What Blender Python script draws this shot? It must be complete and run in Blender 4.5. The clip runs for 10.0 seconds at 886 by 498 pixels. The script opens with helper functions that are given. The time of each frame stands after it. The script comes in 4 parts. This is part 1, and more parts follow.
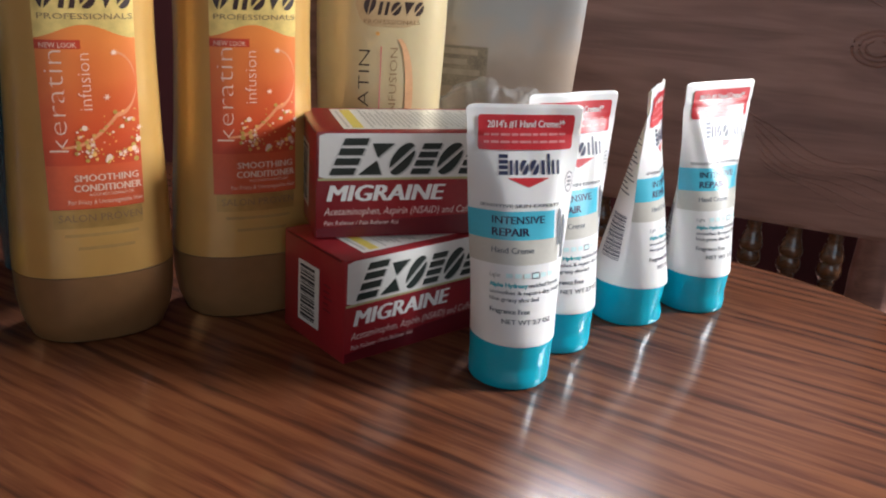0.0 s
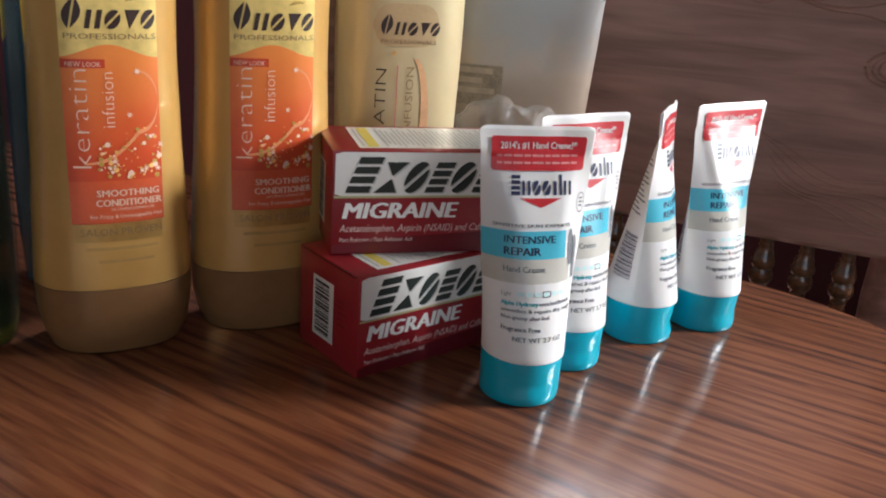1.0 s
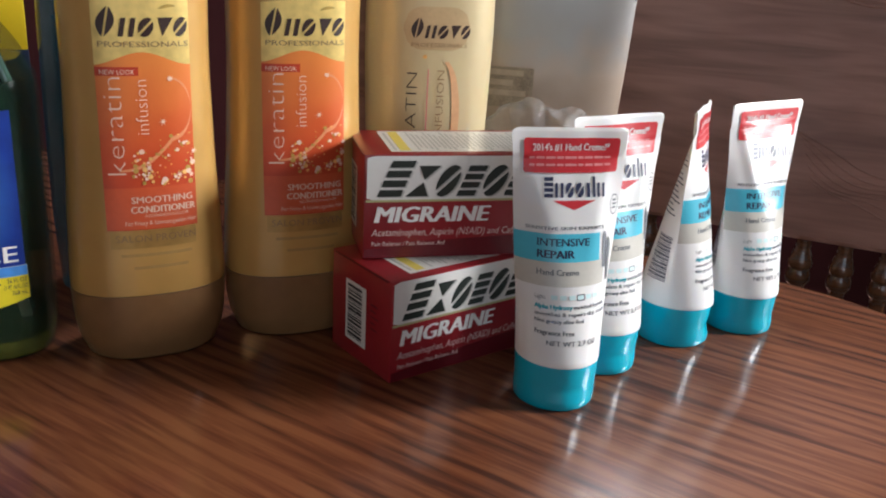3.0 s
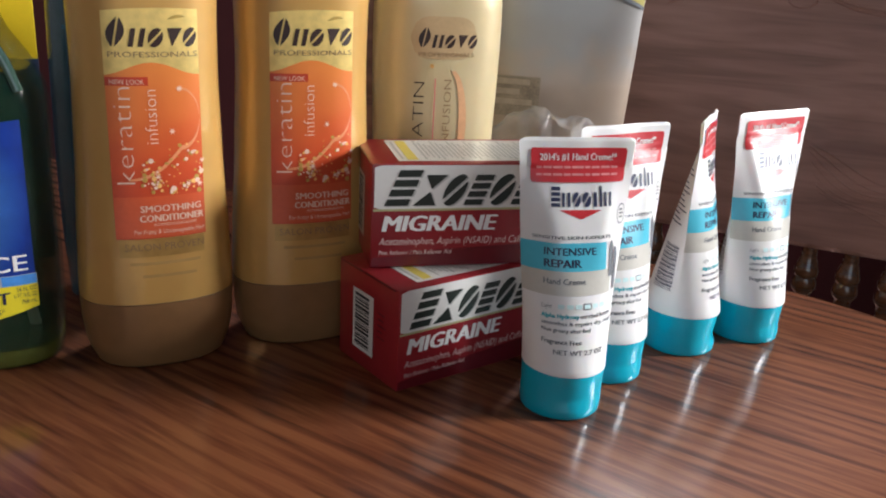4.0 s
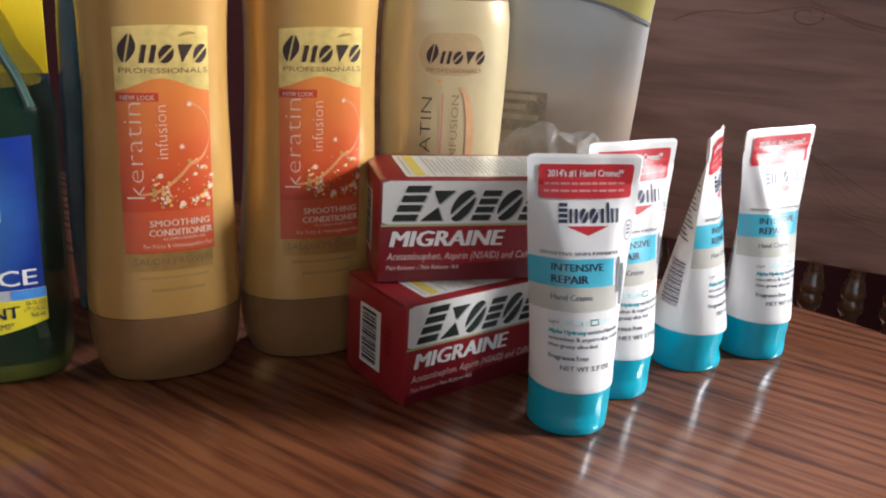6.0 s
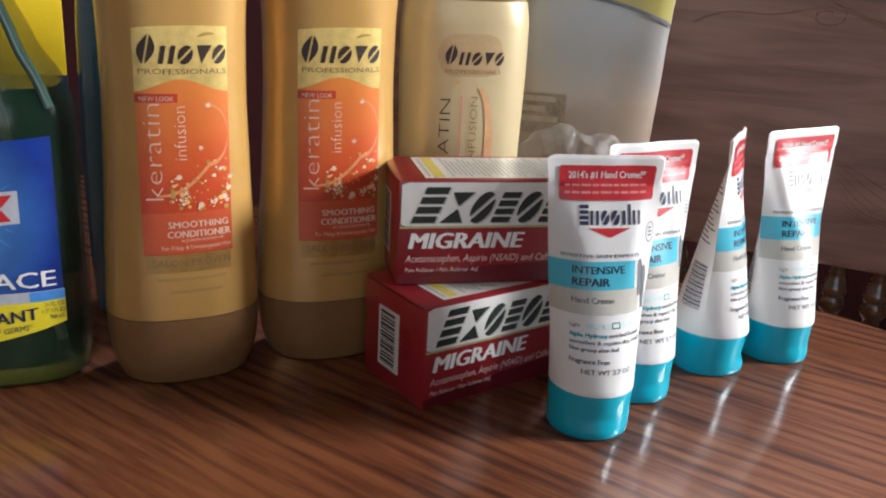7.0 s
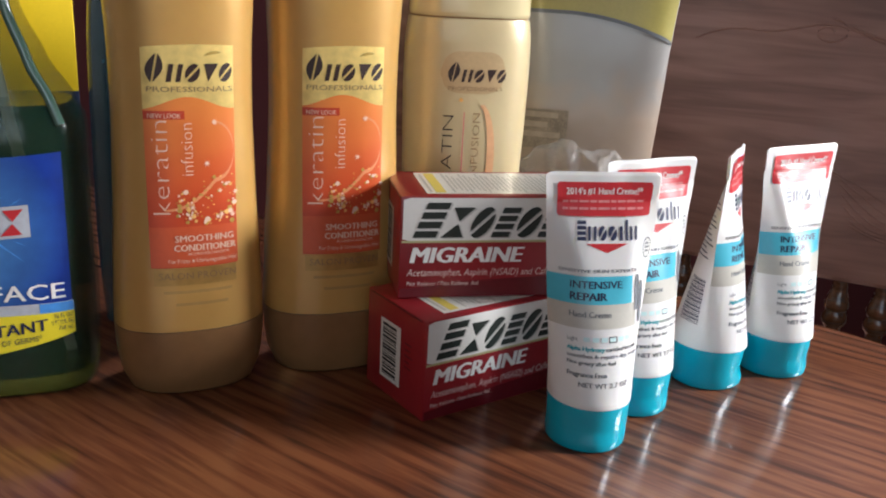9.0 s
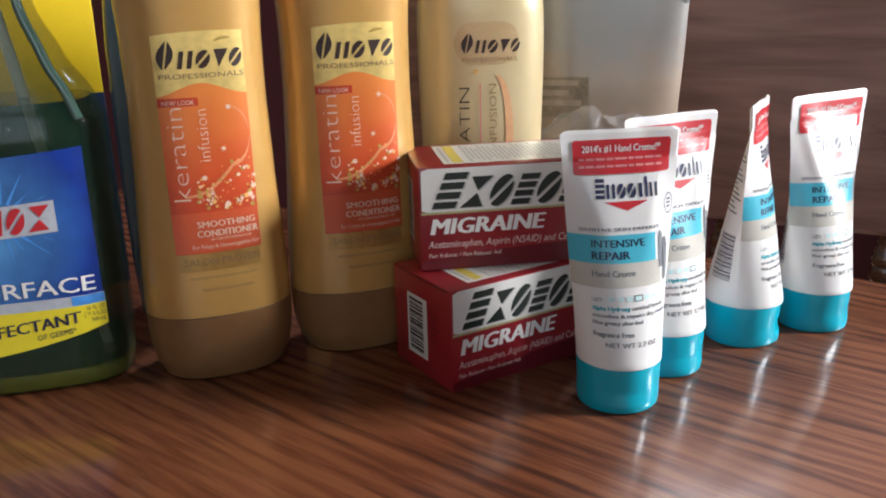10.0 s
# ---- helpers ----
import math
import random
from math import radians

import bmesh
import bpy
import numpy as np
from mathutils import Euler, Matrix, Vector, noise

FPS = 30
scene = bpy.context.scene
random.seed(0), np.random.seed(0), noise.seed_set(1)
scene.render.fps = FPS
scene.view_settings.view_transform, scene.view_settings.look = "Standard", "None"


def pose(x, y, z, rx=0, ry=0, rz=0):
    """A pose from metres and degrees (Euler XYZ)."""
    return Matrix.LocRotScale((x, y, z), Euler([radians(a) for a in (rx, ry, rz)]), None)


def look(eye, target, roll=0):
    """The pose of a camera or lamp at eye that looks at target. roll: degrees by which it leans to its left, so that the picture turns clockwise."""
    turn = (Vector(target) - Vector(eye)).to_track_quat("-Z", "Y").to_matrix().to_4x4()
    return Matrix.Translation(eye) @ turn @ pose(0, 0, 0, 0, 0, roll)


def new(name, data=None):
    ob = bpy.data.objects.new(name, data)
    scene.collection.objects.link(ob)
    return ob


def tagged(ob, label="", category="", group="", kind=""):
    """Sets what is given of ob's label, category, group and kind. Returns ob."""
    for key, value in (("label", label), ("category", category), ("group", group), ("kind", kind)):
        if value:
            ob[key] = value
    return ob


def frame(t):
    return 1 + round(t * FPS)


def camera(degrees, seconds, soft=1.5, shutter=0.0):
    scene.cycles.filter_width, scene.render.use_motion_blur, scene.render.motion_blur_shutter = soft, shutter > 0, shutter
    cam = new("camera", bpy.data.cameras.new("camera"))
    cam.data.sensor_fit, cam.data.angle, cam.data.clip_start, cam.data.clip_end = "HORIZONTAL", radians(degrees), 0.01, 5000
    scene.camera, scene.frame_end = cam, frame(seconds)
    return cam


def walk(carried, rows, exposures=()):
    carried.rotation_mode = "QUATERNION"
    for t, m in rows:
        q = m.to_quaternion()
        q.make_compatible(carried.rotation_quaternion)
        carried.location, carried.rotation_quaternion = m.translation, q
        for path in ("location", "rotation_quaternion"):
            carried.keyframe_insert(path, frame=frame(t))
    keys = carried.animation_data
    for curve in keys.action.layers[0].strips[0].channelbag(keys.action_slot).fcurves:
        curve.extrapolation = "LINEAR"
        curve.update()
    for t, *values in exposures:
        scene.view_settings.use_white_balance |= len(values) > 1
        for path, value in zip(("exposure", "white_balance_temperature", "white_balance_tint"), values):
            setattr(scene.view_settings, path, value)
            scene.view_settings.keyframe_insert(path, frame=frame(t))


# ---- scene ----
cam = camera(52.6, 10.0, soft=2.0)
PATH = [
    (0, (-0.204, -0.302, 0.192), (1.018, 1.123, -0.497), 4.0),
    (0.5, (-0.207, -0.305, 0.197), (1.029, 1.121, -0.467), 4.0),
    (1, (-0.207, -0.306, 0.198), (0.994, 1.145, -0.474), 4.4),
    (1.5, (-0.206, -0.307, 0.199), (0.969, 1.168, -0.469), 4.2),
    (2, (-0.206, -0.302, 0.195), (0.938, 1.195, -0.477), 2.9),
    (2.5, (-0.206, -0.304, 0.196), (0.945, 1.189, -0.474), 3.2),
    (4, (-0.208, -0.304, 0.199), (0.934, 1.201, -0.458), 3.2),
    (4.5, (-0.208, -0.304, 0.2), (0.934, 1.206, -0.443), 3.2),
    (5, (-0.209, -0.304, 0.201), (0.934, 1.208, -0.437), 3.3),
    (6.5, (-0.21, -0.303, 0.201), (0.922, 1.222, -0.427), 3.3),
    (7, (-0.21, -0.3, 0.199), (0.904, 1.238, -0.427), 3.1),
    (7.5, (-0.21, -0.3, 0.199), (0.891, 1.247, -0.428), 3.0),
    (8, (-0.211, -0.298, 0.2), (0.874, 1.263, -0.419), 2.8),
    (8.5, (-0.211, -0.299, 0.201), (0.872, 1.267, -0.413), 2.9),
    (9, (-0.21, -0.308, 0.203), (0.887, 1.251, -0.401), 3.1),
    (9.5, (-0.201, -0.306, 0.185), (0.843, 1.285, -0.431), 0.7),
    (10, (-0.199, -0.318, 0.191), (0.8, 1.303, -0.421), -1.5),
]
walk(cam, [(t, look(eye, target, roll)) for t, eye, target, roll in PATH], exposures=((0.0, 0.22, 6150, 10), (10.0, 0.35, 6150, 10)))

# ---- light: two windows and an added fill behind the viewer, dim room ----
VIEW = -37.1                                  # the table set's own axes against the world's


def at(u, v, z=0.0, turn=0.0):
    """A pose on the set's axes: u to the right, v away from the viewer."""
    return pose(0, 0, 0, 0, 0, VIEW) @ pose(u, v, z, 0, 0, turn)


world = bpy.data.worlds.new("sky")
scene.world = world
world.use_nodes = True
wn, wl = world.node_tree.nodes, world.node_tree.links
sky = wn.new("ShaderNodeTexSky")
sky.sky_type, sky.sun_disc = "NISHITA", False
sky.sun_elevation, sky.sun_rotation = radians(28), radians(100)
wl.new(sky.outputs["Color"], wn["Background"].inputs["Color"])
wn["Background"].inputs["Strength"].default_value = 0.1


def window_light(name, m, width, height, watts, colour, spread=180):
    lamp = bpy.data.lights.new(name, "AREA")
    lamp.shape, lamp.size, lamp.size_y = "RECTANGLE", width, height
    lamp.energy, lamp.color, lamp.spread = watts, colour, radians(spread)
    ob = new(name, lamp)
    ob.matrix_world = m
    return ob


NORTH, EAST, SOUTH, WEST = 1.75, 1.9, -2.1, -1.9      # inner faces of the room, on the set's axes
FLOOR, CEILING = -0.76, 1.78
WIN_N = (0.53, 1.00, 1.16, 1.70)                     # u0, u1, z0, z1
WIN_E = (-0.10, 0.38, 0.42, 0.92)                    # v0, v1, z0, z1
# unseen opening behind the viewer, added as fill for the fronts
FILL_S = (-0.55, 0.85, 0.15, 1.25)                    # u0, u1, z0, z1
R0 = pose(0, 0, 0, 0, 0, VIEW)
window_light("window_light_north", R0 @ look(((WIN_N[0] + WIN_N[1]) / 2, NORTH + 0.02, (WIN_N[2] + WIN_N[3]) / 2),
                                             (0.1, 0, 0)),
             WIN_N[1] - WIN_N[0], WIN_N[3] - WIN_N[2], 17, (0.98, 0.98, 1.0), 120)
window_light("window_light_east", R0 @ look((EAST + 0.02, (WIN_E[0] + WIN_E[1]) / 2, (WIN_E[2] + WIN_E[3]) / 2),
                                            (0, 0, 0.05)),
             WIN_E[1] - WIN_E[0], WIN_E[3] - WIN_E[2], 31, (1.0, 0.98, 0.95), 120)
# soft cool fill lamp, added to brighten what faces the viewer
window_light("fill_light_south", R0 @ look(((FILL_S[0] + FILL_S[1]) / 2, SOUTH - 0.02, (FILL_S[2] + FILL_S[3]) / 2),
                                             ((FILL_S[0] + FILL_S[1]) / 2, 0, (FILL_S[2] + FILL_S[3]) / 2)),
             FILL_S[1] - FILL_S[0], FILL_S[3] - FILL_S[2], 4.8, (0.88, 0.94, 1.0))


# ---- materials ----
def nodes_of(name):
    m = bpy.data.materials.new(name)
    m.use_nodes = True
    return m, m.node_tree.nodes, m.node_tree.links, m.node_tree.nodes["Principled BSDF"]


def mat(name, colour, rough=0.5, metal=0.0, coat=0.0, vary=0.08, scale=60.0, bump=0.0, trans=0.0, ior=1.45, sub=0.0, spec=0.5):
    """A surface with variation at two scales in tone and in gloss."""
    m, n, l, b = nodes_of(name)
    co = n.new("ShaderNodeTexCoord")
    fine, broad = n.new("ShaderNodeTexNoise"), n.new("ShaderNodeTexNoise")
    fine.inputs["Scale"].default_value, fine.inputs["Detail"].default_value = scale * 8, 4
    broad.inputs["Scale"].default_value, broad.inputs["Detail"].default_value = scale, 3
    for t in (fine, broad):
        l.new(co.outputs["Object"], t.inputs["Vector"])
    mix = n.new("ShaderNodeMath")
    mix.operation = "ADD"
    l.new(fine.outputs["Fac"], mix.inputs[0])
    l.new(broad.outputs["Fac"], mix.inputs[1])
    val = n.new("ShaderNodeMapRange")
    val.inputs["From Min"].default_value, val.inputs["From Max"].default_value = 0.6, 1.4
    val.inputs["To Min"].default_value, val.inputs["To Max"].default_value = 1 - vary, 1 + vary
    l.new(mix.outputs[0], val.inputs["Value"])
    hsv = n.new("ShaderNodeHueSaturation")
    hsv.inputs["Color"].default_value = (*colour, 1)
    l.new(val.outputs[0], hsv.inputs["Value"])
    l.new(hsv.outputs[0], b.inputs["Base Color"])
    rr = n.new("ShaderNodeMapRange")
    rr.inputs["To Min"].default_value, rr.inputs["To Max"].default_value = max(0.02, rough - 0.06), min(1, rough + 0.06)
    l.new(broad.outputs["Fac"], rr.inputs["Value"])
    l.new(rr.outputs[0], b.inputs["Roughness"])
    b.inputs["Metallic"].default_value = metal
    b.inputs["Coat Weight"].default_value = coat
    b.inputs["Coat Roughness"].default_value = 0.12
    b.inputs["Transmission Weight"].default_value = trans
    b.inputs["IOR"].default_value = ior
    b.inputs["Specular IOR Level"].default_value = spec
    if sub:
        b.inputs["Subsurface Weight"].default_value = sub
        b.inputs["Subsurface Radius"].default_value = (0.01, 0.006, 0.003)
        b.inputs["Subsurface Scale"].default_value = 0.6
    if bump:
        bp = n.new("ShaderNodeBump")
        bp.inputs["Strength"].default_value, bp.inputs["Distance"].default_value = bump, 0.001
        l.new(mix.outputs[0], bp.inputs["Height"])
        l.new(bp.outputs[0], b.inputs["Normal"])
    return m


def ramp(n, stops):
    r = n.new("ShaderNodeValToRGB")
    e = r.color_ramp.elements
    while len(e) < len(stops):
        e.new(0.5)
    for k, (p, c) in enumerate(stops):
        e[k].position, e[k].color = p, (*c, 1)
    return r


def wood(name, stops, along=12.0, across=210.0, rough=0.3, coat=0.4, coat_rough=0.2, pores=0.45, twist=3.0, swing=0, lines=0.0, spec=0.5):
    """Oak: long bands across the grain, dark pores along it. The grain runs along the object's x."""
    m, n, l, b = nodes_of(name)
    raw = n.new("ShaderNodeTexCoord")
    co = n.new("ShaderNodeVectorRotate")
    co.rotation_type, co.inputs["Angle"].default_value = "Z_AXIS", radians(swing)
    l.new(raw.outputs["Object"], co.inputs["Vector"])

    def stretched(sx, sy, sz, detail, distortion=0.0, scale=1.0):
        mp = n.new("ShaderNodeMapping")
        mp.inputs["Scale"].default_value, mp.inputs["Rotation"].default_value = (sx, sy, sz), (0, 0, 0)
        l.new(co.outputs["Vector"], mp.inputs["Vector"])
        t = n.new("ShaderNodeTexNoise")
        t.inputs["Scale"].default_value, t.inputs["Detail"].default_value = scale, detail
        t.inputs["Distortion"].default_value = distortion
        l.new(mp.outputs[0], t.inputs["Vector"])
        return t

    # bend the grain gently, then streaks of two widths, pores and broad figure
    bend = stretched(2.6, 9.0, 9.0, 2)
    mp = n.new("ShaderNodeMapping")
    mp.inputs["Scale"].default_value = (along, across, across)
    l.new(co.outputs["Vector"], mp.inputs["Vector"])
    add = n.new("ShaderNodeVectorMath")
    add.operation = "MULTIPLY_ADD"
    add.inputs[1].default_value = (0.0, twist, twist)
    l.new(bend.outputs["Color"], add.inputs[0])
    l.new(mp.outputs[0], add.inputs[2])
    band_n = n.new("ShaderNodeTexNoise")
    band_n.inputs["Scale"].default_value, band_n.inputs["Detail"].default_value = 1.0, 3.5
    band_n.inputs["Roughness"].default_value, band_n.inputs["Distortion"].default_value = 0.55, 0.35
    l.new(add.outputs[0], band_n.inputs["Vector"])
    wave = n.new("ShaderNodeMapRange")
    wave.inputs["From Min"].default_value, wave.inputs["From Max"].default_value = 0.36, 0.60
    l.new(band_n.outputs["Fac"], wave.inputs["Value"])
    streak = stretched(14, 520, 520, 4)
    broad = stretched(3.0, 16, 16, 3)
    grain = wave.outputs[0]
    if lines:
        # thin dark ring lines that wander, broken up by the streaks
        sep, wander = n.new("ShaderNodeSeparateXYZ"), stretched(4.0, 15.0, 15.0, 4)
        l.new(co.outputs["Vector"], sep.inputs[0])
        ma, mb, si = (n.new("ShaderNodeMath") for _ in range(3))
        ma.operation, mb.operation, si.operation = "MULTIPLY", "MULTIPLY_ADD", "SINE"
        ma.inputs[1].default_value, mb.inputs[1].default_value = lines * 6.283, 15.0
        l.new(sep.outputs["Y"], ma.inputs[0])
        l.new(wander.outputs["Fac"], mb.inputs[0])
        l.new(ma.outputs[0], mb.inputs[2])
        l.new(mb.outputs[0], si.inputs[0])
        thin = n.new("ShaderNodeMapRange")
        thin.inputs["From Min"].default_value, thin.inputs["From Max"].default_value = -1.0, 0.3
        l.new(si.outputs[0], thin.inputs["Value"])
        both = n.new("ShaderNodeMix")
        both.inputs["Factor"].default_value = 0.36
        l.new(wave.outputs[0], both.inputs["A"])
        l.new(thin.outputs[0], both.inputs["B"])
        grain = both.outputs["Result"]
    s1 = n.new("ShaderNodeMath")
    s1.operation = "MULTIPLY_ADD"
    s1.inputs[1].default_value = pores
    l.new(streak.outputs["Fac"], s1.inputs[0])
    l.new(grain, s1.inputs[2])
    s2 = n.new("ShaderNodeMath")
    s2.operation = "MULTIPLY_ADD"
    s2.inputs[1].default_value = 0.7
    l.new(broad.outputs["Fac"], s2.inputs[0])
    l.new(s1.outputs[0], s2.inputs[2])
    mr = n.new("ShaderNodeMapRange")
    mr.inputs["From Min"].default_value, mr.inputs["From Max"].default_value = 0.38, 1.60
    l.new(s2.outputs[0], mr.inputs["Value"])
    cr = ramp(n, stops)
    l.new(mr.outputs[0], cr.inputs["Fac"])
    l.new(cr.outputs[0], b.inputs["Base Color"])
    rr = n.new("ShaderNodeMapRange")
    rr.inputs["To Min"].default_value, rr.inputs["To Max"].default_value = rough + 0.1, rough - 0.06
    l.new(mr.outputs[0], rr.inputs["Value"])
    l.new(rr.outputs[0], b.inputs["Roughness"])
    b.inputs["Coat Weight"].default_value, b.inputs["Coat Roughness"].default_value = coat, coat_rough
    b.inputs["Specular IOR Level"].default_value = spec
    bp = n.new("ShaderNodeBump")
    bp.inputs["Strength"].default_value, bp.inputs["Distance"].default_value = 0.14, 0.0006
    l.new(s1.outputs[0], bp.inputs["Height"])
    l.new(bp.outputs[0], b.inputs["Normal"])
    return m


M_TABLE = wood("stained_oak", [(0.0, (0.027, 0.0085, 0.0052)), (0.30, (0.063, 0.0195, 0.0095)), (0.62, (0.122, 0.038, 0.0160)), (1.0, (0.180, 0.062, 0.025))],
               along=15.0, across=185.0, rough=0.55, coat=0.75, coat_rough=0.14, swing=12, lines=110.0, pores=0.50, spec=0.08)
M_CHAIR = wood("dark_chair_oak", [(0.0, (0.185, 0.092, 0.073)), (0.5, (0.30, 0.155, 0.122)), (1.0, (0.39, 0.21, 0.17))],
               along=6, across=60, rough=0.40, coat=0.5, coat_rough=0.32)
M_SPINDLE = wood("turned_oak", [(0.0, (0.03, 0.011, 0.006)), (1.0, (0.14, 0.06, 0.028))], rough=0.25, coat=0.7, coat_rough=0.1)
M_TUBE = mat("white_tube_plastic", (0.74, 0.73, 0.725), 0.34, coat=0.15, vary=0.02, scale=20, sub=0.1, spec=0.4)
M_CAP = mat("turquoise_plastic", (0.010, 0.36, 0.49), 0.18, coat=0.2, vary=0.04, scale=30)
M_RED_INK = mat("red_ink", (0.50, 0.022, 0.030), 0.36, coat=0.08, vary=0.05)
M_BLUE_BAND = mat("turquoise_ink", (0.075, 0.44, 0.58), 0.32, coat=0.2, vary=0.04)
M_GREY_BAND = mat("grey_ink", (0.50, 0.48, 0.43), 0.34, coat=0.2, vary=0.04)
M_NAVY_INK = mat("navy_ink", (0.02, 0.025, 0.07), 0.4, vary=0.1)
M_BLACK_INK = mat("black_ink", (0.018, 0.018, 0.02), 0.4, vary=0.1)
M_GREY_INK = mat("soft_grey_ink", (0.16, 0.17, 0.19), 0.4, vary=0.1)
M_WHITE_INK = mat("white_ink", (0.82, 0.80, 0.78), 0.4, vary=0.03)
M_TEAL_INK = mat("teal_ink", (0.02, 0.36, 0.44), 0.4, vary=0.06)
M_PALE_INK = mat("pale_teal_ink", (0.55, 0.75, 0.76), 0.4, vary=0.06)
M_CARD_RED = mat("red_card", (0.29, 0.016, 0.023), 0.36, coat=0.3, vary=0.08, scale=40, bump=0.03)
M_CARD_DARK = mat("dark_red_card", (0.13, 0.006, 0.012), 0.36, coat=0.3, vary=0.1, scale=40)
M_CARD_WHITE = mat("white_card", (0.70, 0.69, 0.66), 0.36, coat=0.3, vary=0.03, scale=40, bump=0.02)
M_GOLD_LINE = mat("olive_gold_ink", (0.42, 0.40, 0.20), 0.4, vary=0.06)
M_YELLOW_INK = mat("yellow_ink", (0.64, 0.52, 0.10), 0.4, vary=0.05)
M_GREY_CARD = mat("grey_print", (0.42, 0.42, 0.40), 0.4, vary=0.1)
M_DARK_GREEN = mat("charcoal_ink", (0.022, 0.03, 0.026), 0.34, vary=0.1)
M_GOLD_PLASTIC = mat("pearl_gold_plastic", (0.58, 0.335, 0.098), 0.32, metal=0.22, coat=0.5, vary=0.05, scale=14, bump=0.01, sub=0.15)
M_CREAM_PLASTIC = mat("pearl_cream_plastic", (0.60, 0.49, 0.285), 0.34, metal=0.15, coat=0.3, vary=0.04, scale=14, sub=0.15)
M_CREAM_CAP = mat("glossy_cream_cap", (0.66, 0.55, 0.32), 0.16, metal=0.1, coat=0.6, vary=0.03, scale=14)
M_FROST_CAP = mat("frosted_tan_cap", (0.33, 0.170, 0.070), 0.30, vary=0.10, scale=20, trans=0.35, sub=0.1)
M_GOLD_FOIL = mat("gold_foil", (0.84, 0.62, 0.21), 0.30, metal=0.40, coat=0.2, vary=0.2, scale=30)
M_DULL_FOIL = mat("dull_gold_foil", (0.46, 0.28, 0.085), 0.30, metal=0.5, coat=0.2, vary=0.2, scale=30)
M_SPARK = mat("sparkle_ink", (0.80, 0.44, 0.14), 0.3, metal=0.3, vary=0.3)
M_PEACH = mat("peach_ink", (0.72, 0.27, 0.12), 0.4, vary=0.1)
M_OLIVE = mat("olive_sparkle", (0.52, 0.33, 0.08), 0.35, metal=0.4, vary=0.3)
M_BROWN_INK = mat("brown_ink", (0.035, 0.018, 0.015), 0.4, vary=0.1)
M_BROWN_SOFT = mat("soft_brown_ink", (0.28, 0.17, 0.08), 0.4, vary=0.1)
M_LABEL_BLUE = mat("royal_blue_label", (0.004, 0.055, 0.36), 0.42, coat=0.08, vary=0.25, scale=14)


def radial_print(m, centre, reach, inner, outer):
    """A printed glow that fades outwards round a point of the label."""
    n, l = m.node_tree.nodes, m.node_tree.links
    co, dist = n.new("ShaderNodeTexCoord"), n.new("ShaderNodeVectorMath")
    dist.operation, dist.inputs[1].default_value = "DISTANCE", centre
    l.new(co.outputs["Object"], dist.inputs[0])
    mr = n.new("ShaderNodeMapRange")
    mr.inputs["From Max"].default_value = reach
    l.new(dist.outputs["Value"], mr.inputs["Value"])
    cr = ramp(n, [(0.0, inner), (0.45, tuple(0.35 * a + 0.65 * b for a, b in zip(inner, outer))), (1.0, outer)])
    l.new(mr.outputs[0], cr.inputs["Fac"])
    l.new(cr.outputs[0], n["Hue/Saturation/Value"].inputs["Color"])
M_LABEL_SKY = mat("sky_blue_print", (0.08, 0.30, 0.75), 0.3, coat=0.3, vary=0.3, scale=20)
M_LABEL_YELLOW = mat("yellow_label", (0.80, 0.66, 0.03), 0.32, coat=0.3, vary=0.04)
M_SILVER = mat("silver_print", (0.55, 0.58, 0.64), 0.3, metal=0.3, vary=0.12)
M_STRAW = mat("dip_tube_plastic", (0.75, 0.78, 0.55), 0.4, vary=0.05)
M_YELLOW_CARD = mat("yellow_card", (0.85, 0.58, 0.012), 0.4, coat=0.2, vary=0.04)
M_BLUE_CARD = mat("blue_card", (0.006, 0.016, 0.06), 0.4, coat=0.2, vary=0.06)
M_RED_STRIP = mat("red_strip", (0.35, 0.02, 0.03), 0.4, vary=0.1)
M_POUCH_TINT = mat("peach_contents", (0.42, 0.34, 0.26), 0.6, vary=0.2, scale=25)
M_POUCH_HEAD = mat("mustard_print", (0.46, 0.39, 0.11), 0.4, coat=0.2, vary=0.06)
M_PINK_INK = mat("faded_red_print", (0.62, 0.16, 0.17), 0.4, vary=0.1)
M_SMALL_BOX = mat("small_dark_label", (0.27, 0.22, 0.165), 0.5, vary=0.4, scale=120)
M_WRAP = mat("clear_wrap", (0.82, 0.80, 0.78), 0.16, vary=0.05)
M_WRAP.node_tree.nodes["Principled BSDF"].inputs["Alpha"].default_value = 0.15
M_WALL = mat("cream_wall", (0.40, 0.36, 0.31), 0.85, vary=0.04, scale=3, bump=0.1)
M_WALL_RED = mat("burgundy_wall", (0.065, 0.010, 0.013), 0.8, vary=0.08, scale=3, bump=0.1)
M_CEIL = mat("white_ceiling", (0.60, 0.58, 0.55), 0.9, vary=0.03, scale=3, bump=0.1)
M_FLOOR = wood("floor_oak", [(0.0, (0.03, 0.014, 0.008)), (1.0, (0.12, 0.065, 0.035))], rough=0.4)
M_FRAME = mat("white_window_paint", (0.78, 0.77, 0.74), 0.4, vary=0.03, scale=10)


